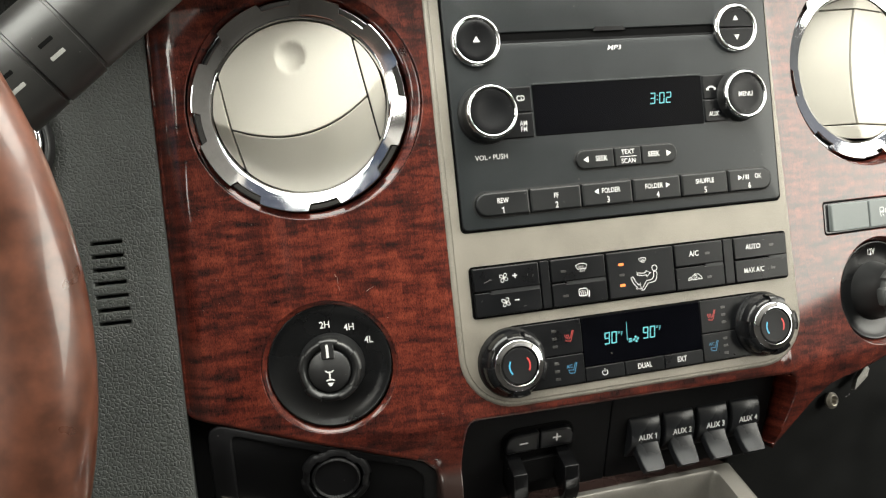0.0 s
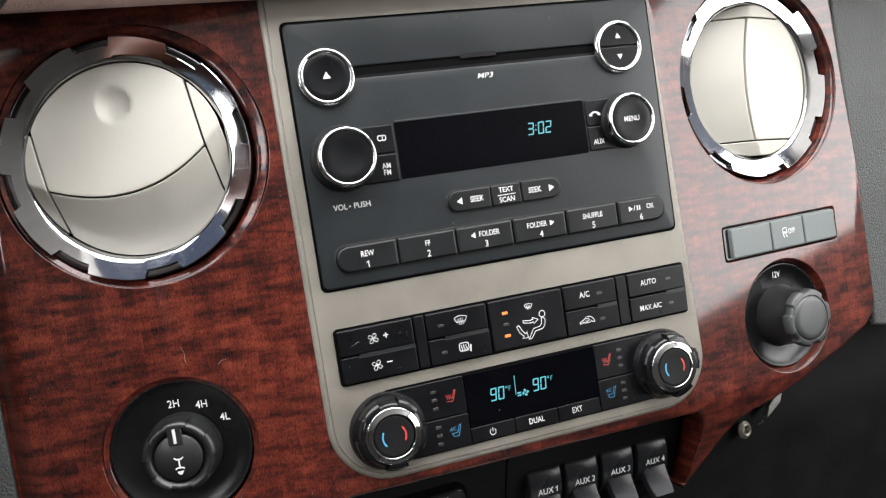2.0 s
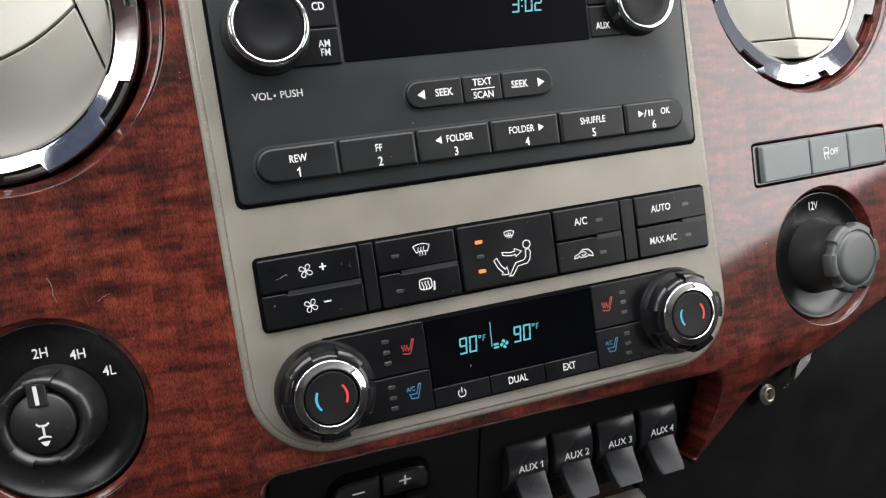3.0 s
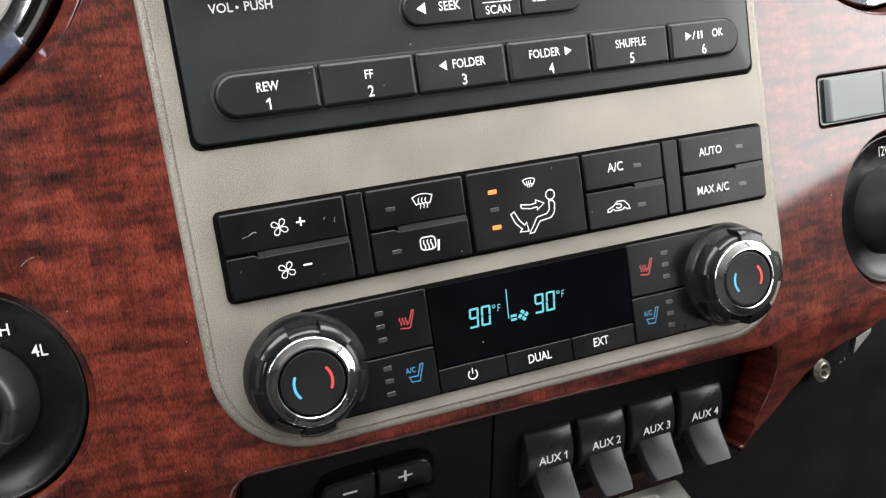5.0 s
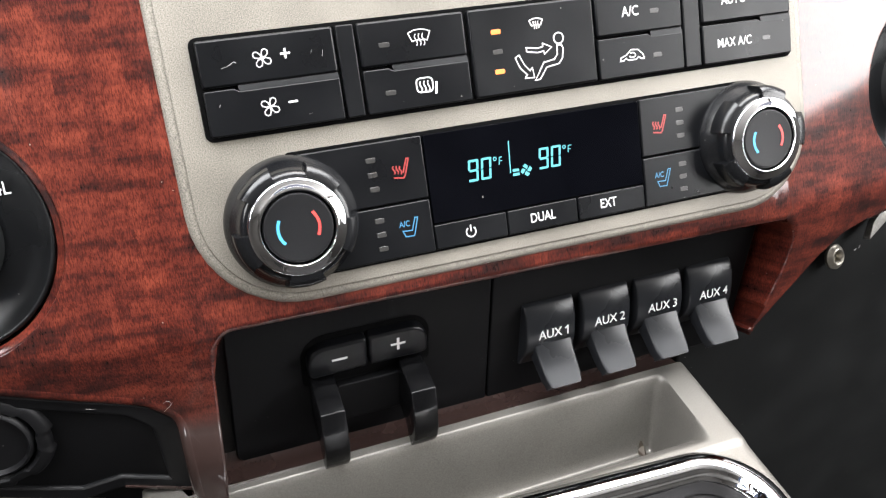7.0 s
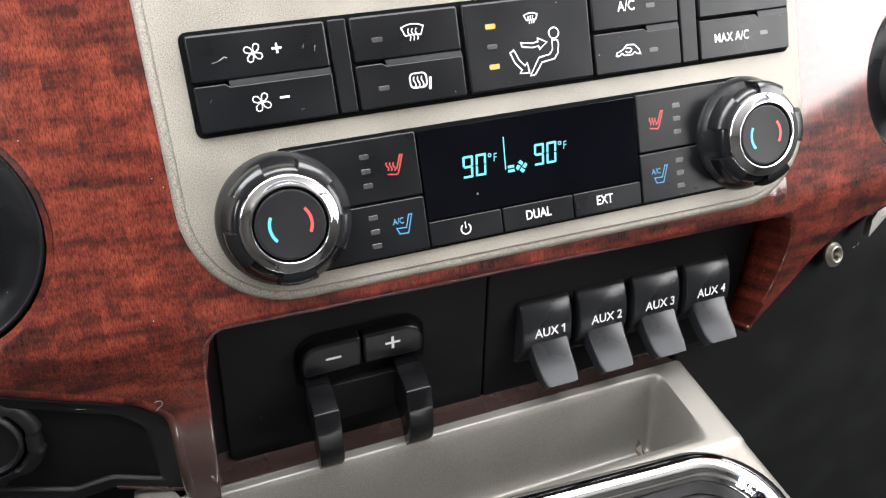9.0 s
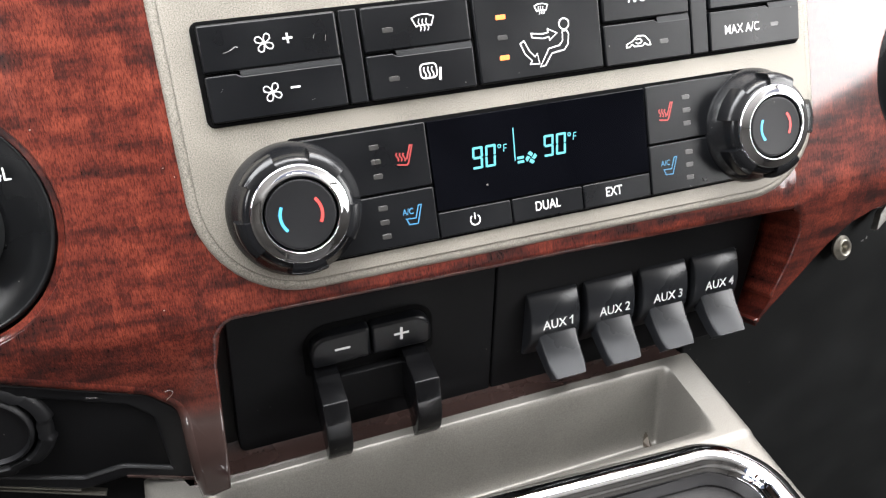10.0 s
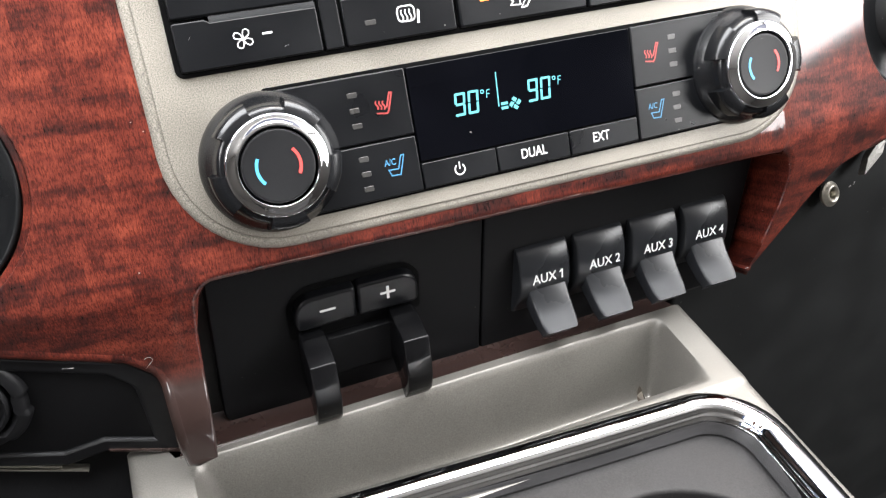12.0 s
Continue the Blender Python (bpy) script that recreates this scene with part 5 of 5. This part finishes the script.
# steel strips stand in for two glints along a black plastic edge
for u0, u1, v1 in ((-150, -64.5, -170.7), (-150, -57.0, -175.0)):
    v0 = v1 + 0.34 * (u1 - u0)
    bm = bmesh.new()
    prism(bm, [(u0, v0 - 0.35), (u1, v1 - 0.35), (u1, v1 + 0.35), (u0, v0 + 0.35)], -5, 0.6, 0.2, 2, lambda u, v: wood_surface(u, v) + 20.2)
    part("edge_glint", bm, M_STEEL, pocket, "thin metal strip standing in for light on a black plastic edge")
bm = bmesh.new()
lathe(bm, [(21, -20), (20.6, -12.4), (19.4, -10.6), (16.6, -10.2), (15.4, -12.0), (14.8, -13.5), (14.2, -10.6), (13.2, -10.0), (12.4, -11.6), (0, -12.0)], 144, 0, 0, lobes(6, 20, 36, 1.2, 16))
cap = part("socket_cap", bm, M_CAP, pocket, "ribbed black cap", 50)
cap.matrix_local = Matrix.Translation(Vector((-86, -4.5, -141)) * MM) @ pose(0, 0, 0, 20, 0, -9)

# ---- console tray ----
TRAYM = place(0, -177, -30, LEAN + 0.6)
console = thing("centre_console", "satin silver console tray with chrome-edged cup holders", "centre console", TRAYM)


def tray_height(u, d):
    """Depth of the shallow bin behind the cup holders: long sloping sides that meet in a rounded floor."""
    def ease(x):
        x = max(0.0, min(1.0, x))
        return 0.55 * x * x * (3 - 2 * x) + 0.45 * x
    def rise(x):
        x = max(0.0, min(1.0, x))
        return x * x * (3 - 2 * x)
    def both(a, b, k=0.16):
        h = max(0.0, k - abs(a - b)) / k
        return min(a, b) - h * h * k / 4
    back, front = ease((d - 0.8) / 11.5), ease((37.0 - d) / 24.5)
    left, right = ease((u + 24) / 8.0), ease((166.5 - u) / 5.2)
    return -38.5 * max(0.0, both(back, front)) * max(0.0, both(left, right)) - 0.9 * rise((d - 40) / 3)


bm = bmesh.new()
us = sorted({-44, -43.4, -42, -40, *[-39 + 1.5 * i for i in range(131)], *[157.0 + 0.5 * i for i in range(36)], 175.5, 177, 178.6, 179.6, 180})
ds = [-3, -1, 0] + [0.5 + 0.75 * i for i in range(58)] + [46, 50, 54, 58, 70, 90, 120, 160, 220, 300]
grid = []
for u in us:
    drop = 2.0 * max(0, (u - 177) / 3) ** 2 + 2.0 * max(0, (-41 - u) / 3) ** 2
    far = 1.0 + 3.0 * max(0.0, min(1.0, (-29.0 - u) / 3))
    grid.append([bm.verts.new((u, tray_height(u, d) - drop, d * far if d < 0 else d)) for d in ds])
for a, b, ua, ub in zip(grid, grid[1:], us, us[1:]):
    for i in range(len(ds) - 1):
        if ds[i] >= 50 and ua >= -28 and ub <= 162:
            continue
        bm.faces.new((a[i], a[i + 1], b[i + 1], b[i]))
for row, du in ((grid[0], 0), (grid[-1], 0)):
    low = [bm.verts.new((v.co.x, v.co.y - 120, v.co.z)) for v in row]
    for i in range(len(ds) - 1):
        bm.faces.new((row[i], row[i + 1], low[i + 1], low[i]))
loose = [v for v in bm.verts if not v.link_faces]
bmesh.ops.delete(bm, geom=loose, context="VERTS")
part("tray", bm, M_TRAY, console, "satin silver tray with a shallow bin", 60)

spine = [(-31, 300), (-31, 60)] + arc(-13, 56, 18, 180, 262, 8) + [(40, 41), (100, 44.5)] + arc(146.5, 69, 22, -84, -4, 10) + [(168, 110), (167, 200), (166, 300)]
bm = bmesh.new()
prof = [(7.5, -1), (7.2, 0.8), (6.2, 2.6), (4.8, 4.2), (3.0, 5.5), (1.0, 6.3), (-0.8, 6.4), (-2.4, 5.8), (-3.4, 4.9), (-3.9, 4.0), (-4.6, 3.4), (-5.6, 2.4), (-6.4, 0.6), (-7.0, -5)]
rows = []
for i, p in enumerate(spine):
    p = Vector(p)
    q, s = Vector(spine[max(0, i - 1)]), Vector(spine[min(len(spine) - 1, i + 1)])
    t_ = (s - q).normalized()
    nn = Vector((t_.y, -t_.x)) * -1
    rows.append([bm.verts.new((p.x + nn.x * o, hgt, p.y + nn.y * o)) for o, hgt in [(-x, y) for x, y in prof]])
for a, b in zip(rows, rows[1:]):
    for i in range(len(prof) - 1):
        bm.faces.new((a[i], a[i + 1], b[i + 1], b[i]))
part("chrome_trim", bm, M_CHROME, console, "rounded bright chrome edging", 60)
bm = sheet(rpoly([(-28, 310), (-28, 46), (165, 46), (165, 310)], [1, 18, 22, 1], 6), [circle(112, 112, 46, 64), circle(15, 112, 46, 64)], lambda u, v: -6.0, 40, 1.5, 60)
for v in bm.verts:
    v.co = Vector((v.co.x, v.co.z, v.co.y))
part("cup_holder_plate", bm, M_CUP, console, "black plate with round cup wells", 40)
bm = bmesh.new()
prism(bm, rrect(-40, 48, 170, 308, 3), -66, -60, 0)
for v in bm.verts:
    v.co = Vector((v.co.x, v.co.z, v.co.y))
part("well_floor", bm, M_DARK, console)

bm = bmesh.new()
pts = [(157.2 + 1.5 * math.cos(g) - 0.9 * math.sin(g), 12.6 + 1.6 * math.cos(g) + 2.6 * math.sin(g)) for g in [2 * math.pi * i / 14 for i in range(14)]]
bm.faces.new([bm.verts.new((u, tray_height(u, d) + 0.25, d)) for u, d in pts])
part("stain", bm, M_STAIN, console, "small brown stain in the bin", 0)

# ---- instrument gauge beside the wheel ----
gauge = thing("gauge", "chrome-ringed round gauge in a black hood", "gauge", place(-250.3, 72, -44, 0, -8))
bm = bmesh.new()
lathe(bm, [(29, -4), (29, 2), (28, 3.4), (26.6, 3.4), (25.4, 1.6), (25, -3)], 64)
part("ring", bm, M_CHROME, gauge, "bright chrome ring", 60)
bm = bmesh.new()
lathe(bm, [(25.4, -3), (0, -3)], 48)
part("dial_face", bm, M_GLOSS, gauge)
bm = bmesh.new()
lathe(bm, [(33, -6), (32.6, -0.5), (31.6, 0.6), (30.2, 0.2), (29.3, -2)], 64)
part("hood", bm, M_BLACK, gauge, "", 60)

# ---- steering wheel and column lever ----
wheel = thing("steering_wheel", "steering wheel with a varnished brown rim", "steering wheel", place(-369, -15, 158, 2, -6))
bm = bmesh.new()
n, k = 120, 28
ring = [[bm.verts.new(((181 + 17 * math.cos(2 * math.pi * j / k)) * math.cos(2 * math.pi * i / n), (181 + 17 * math.cos(2 * math.pi * j / k)) * math.sin(2 * math.pi * i / n), 15 * math.sin(2 * math.pi * j / k))) for j in range(k)] for i in range(n)]
for i in range(n):
    for j in range(k):
        bm.faces.new((ring[i - 1][j - 1], ring[i][j - 1], ring[i][j], ring[i - 1][j]))
part("rim", bm, M_RIM, wheel, "varnished brown rim", 80)
bm = bmesh.new()
lathe(bm, [(75, -30), (72, -6), (60, 4), (0, 8)], 48)
part("hub", bm, M_BLACK, wheel, "", 60)
for g in (180, 270):
    bm = bmesh.new()
    prism(bm, [(60 * math.cos(radians(g)) - 16 * math.sin(radians(g)) * s, 60 * math.sin(radians(g)) + 16 * math.cos(radians(g)) * s) for s in (-1, 1)] +
          [(172 * math.cos(radians(g)) - 12 * math.sin(radians(g)) * s, 172 * math.sin(radians(g)) + 12 * math.cos(radians(g)) * s) for s in (1, -1)], -12, 0, 2)
    part("spoke", bm, M_BLACK, wheel)
bm = bmesh.new()
lathe(bm, [(62, -220), (62, -30)], 40)
part("column", bm, M_LOWER, wheel, "black steering column shroud", 60)

lever = thing("column_lever", "ribbed black lever on the steering column", "lever", STACK @ Matrix.Translation(Vector((-223.8, -42, 82)) * MM) @ pose(0, 0, 0, 0, 90 - 39, 0))
bm = bmesh.new()
def turned(bm, profile, n=40):
    """Turns (r, along) round the lever's length, which runs up its own v axis."""
    rows = [[bm.verts.new((r * math.cos(2 * math.pi * i / n), s, r * math.sin(2 * math.pi * i / n))) for i in range(n)] for r, s in profile]
    for a, b in zip(rows, rows[1:]):
        for i in range(n):
            bm.faces.new((a[i - 1], a[i], b[i], b[i - 1]))
    bm.faces.new(rows[0])
    bm.faces.new(rows[-1][::-1])
    return bm
turned(bm, [(19, -120), (21, -30), (22.4, -6.4), (22.4, -6), (21.4, -5.7), (21.4, -4.5), (22.4, -4.2), (22.4, -0.3), (21.3, 0.1), (21.3, 1.6), (22.6, 2), (22.6, 21), (21.5, 21.4), (21.5, 22.6), (22.6, 23), (22.6, 44), (21.5, 44.4), (21.5, 45.6), (22.0, 46), (21.2, 110), (19, 128), (13, 136), (4, 139)])
part("grip", bm, M_STALK, lever, "", 40)
for at in (11, 33):
    # the slots are raised bars; their shade is only near-black colour
    for name, around, half, top, m, label in (("tick", 26, 0.9, 22.75, M_TICK, "pale raised tick"), ("slot", 9, 0.9, 22.7, M_GAP_SHADE, "dark recessed slot")):
        bm = bmesh.new()
        prism(bm, rrect(-half, at - 3.6, half, at + 3.6, 0.3, 2), 21, top, 0.05, 1)
        part(name, bm, m, lever, label).matrix_local = pose(0, 0, 0, 0, 0, around)

# ---- lint caught on the trim ----
for pts, label in (([(-28.6, -135.8, 4), (-27.6, -134.8, 4), (-26.4, -133.8, 4), (-25.9, -132.8, 4), (-26.3, -132.0, 4), (-27.3, -131.8, 4), (-28.3, -132.3, 4)], "tiny curl of white lint on the veneer"),
                   ([(-51.6, -129.6, 3.2), (-50.0, -130.0, 3.2), (-48.4, -130.2, 3.2)], "tiny white fibre on the pocket edge"),
                   ([(-74.4, -17.0, 1), (-73.0, -20.0, 1), (-73.2, -23.6, 1), (-72.4, -26.6, 1)], "fine white hair on the veneer"),
                   ([(-58.0, -29.0, 1), (-56.0, -27.4, 1), (-53.6, -26.6, 1)], "fine white fibre on the veneer")):
    bm = bmesh.new()
    path = [Vector((u, v, wood_surface(u, v) + 0.35)) for u, v, h in pts]
    rings = []
    for i, p in enumerate(path):
        along = (path[min(len(path) - 1, i + 1)] - path[max(0, i - 1)]).normalized()
        across = along.cross(Vector((0, 0, 1))).normalized()
        up = across.cross(along)
        rings.append([bm.verts.new(p + (across * math.cos(g) + up * math.sin(g)) * 0.045) for g in (0.0, 1.57, 3.14, 4.71)])
    for a, b in zip(rings, rings[1:]):
        for i in range(4):
            bm.faces.new((a[i - 1], a[i], b[i], b[i - 1]))
    bm.faces.new(rings[0])
    bm.faces.new(rings[-1][::-1])
    solid("lint_fibre", bm, M_LINT, label, "lint")
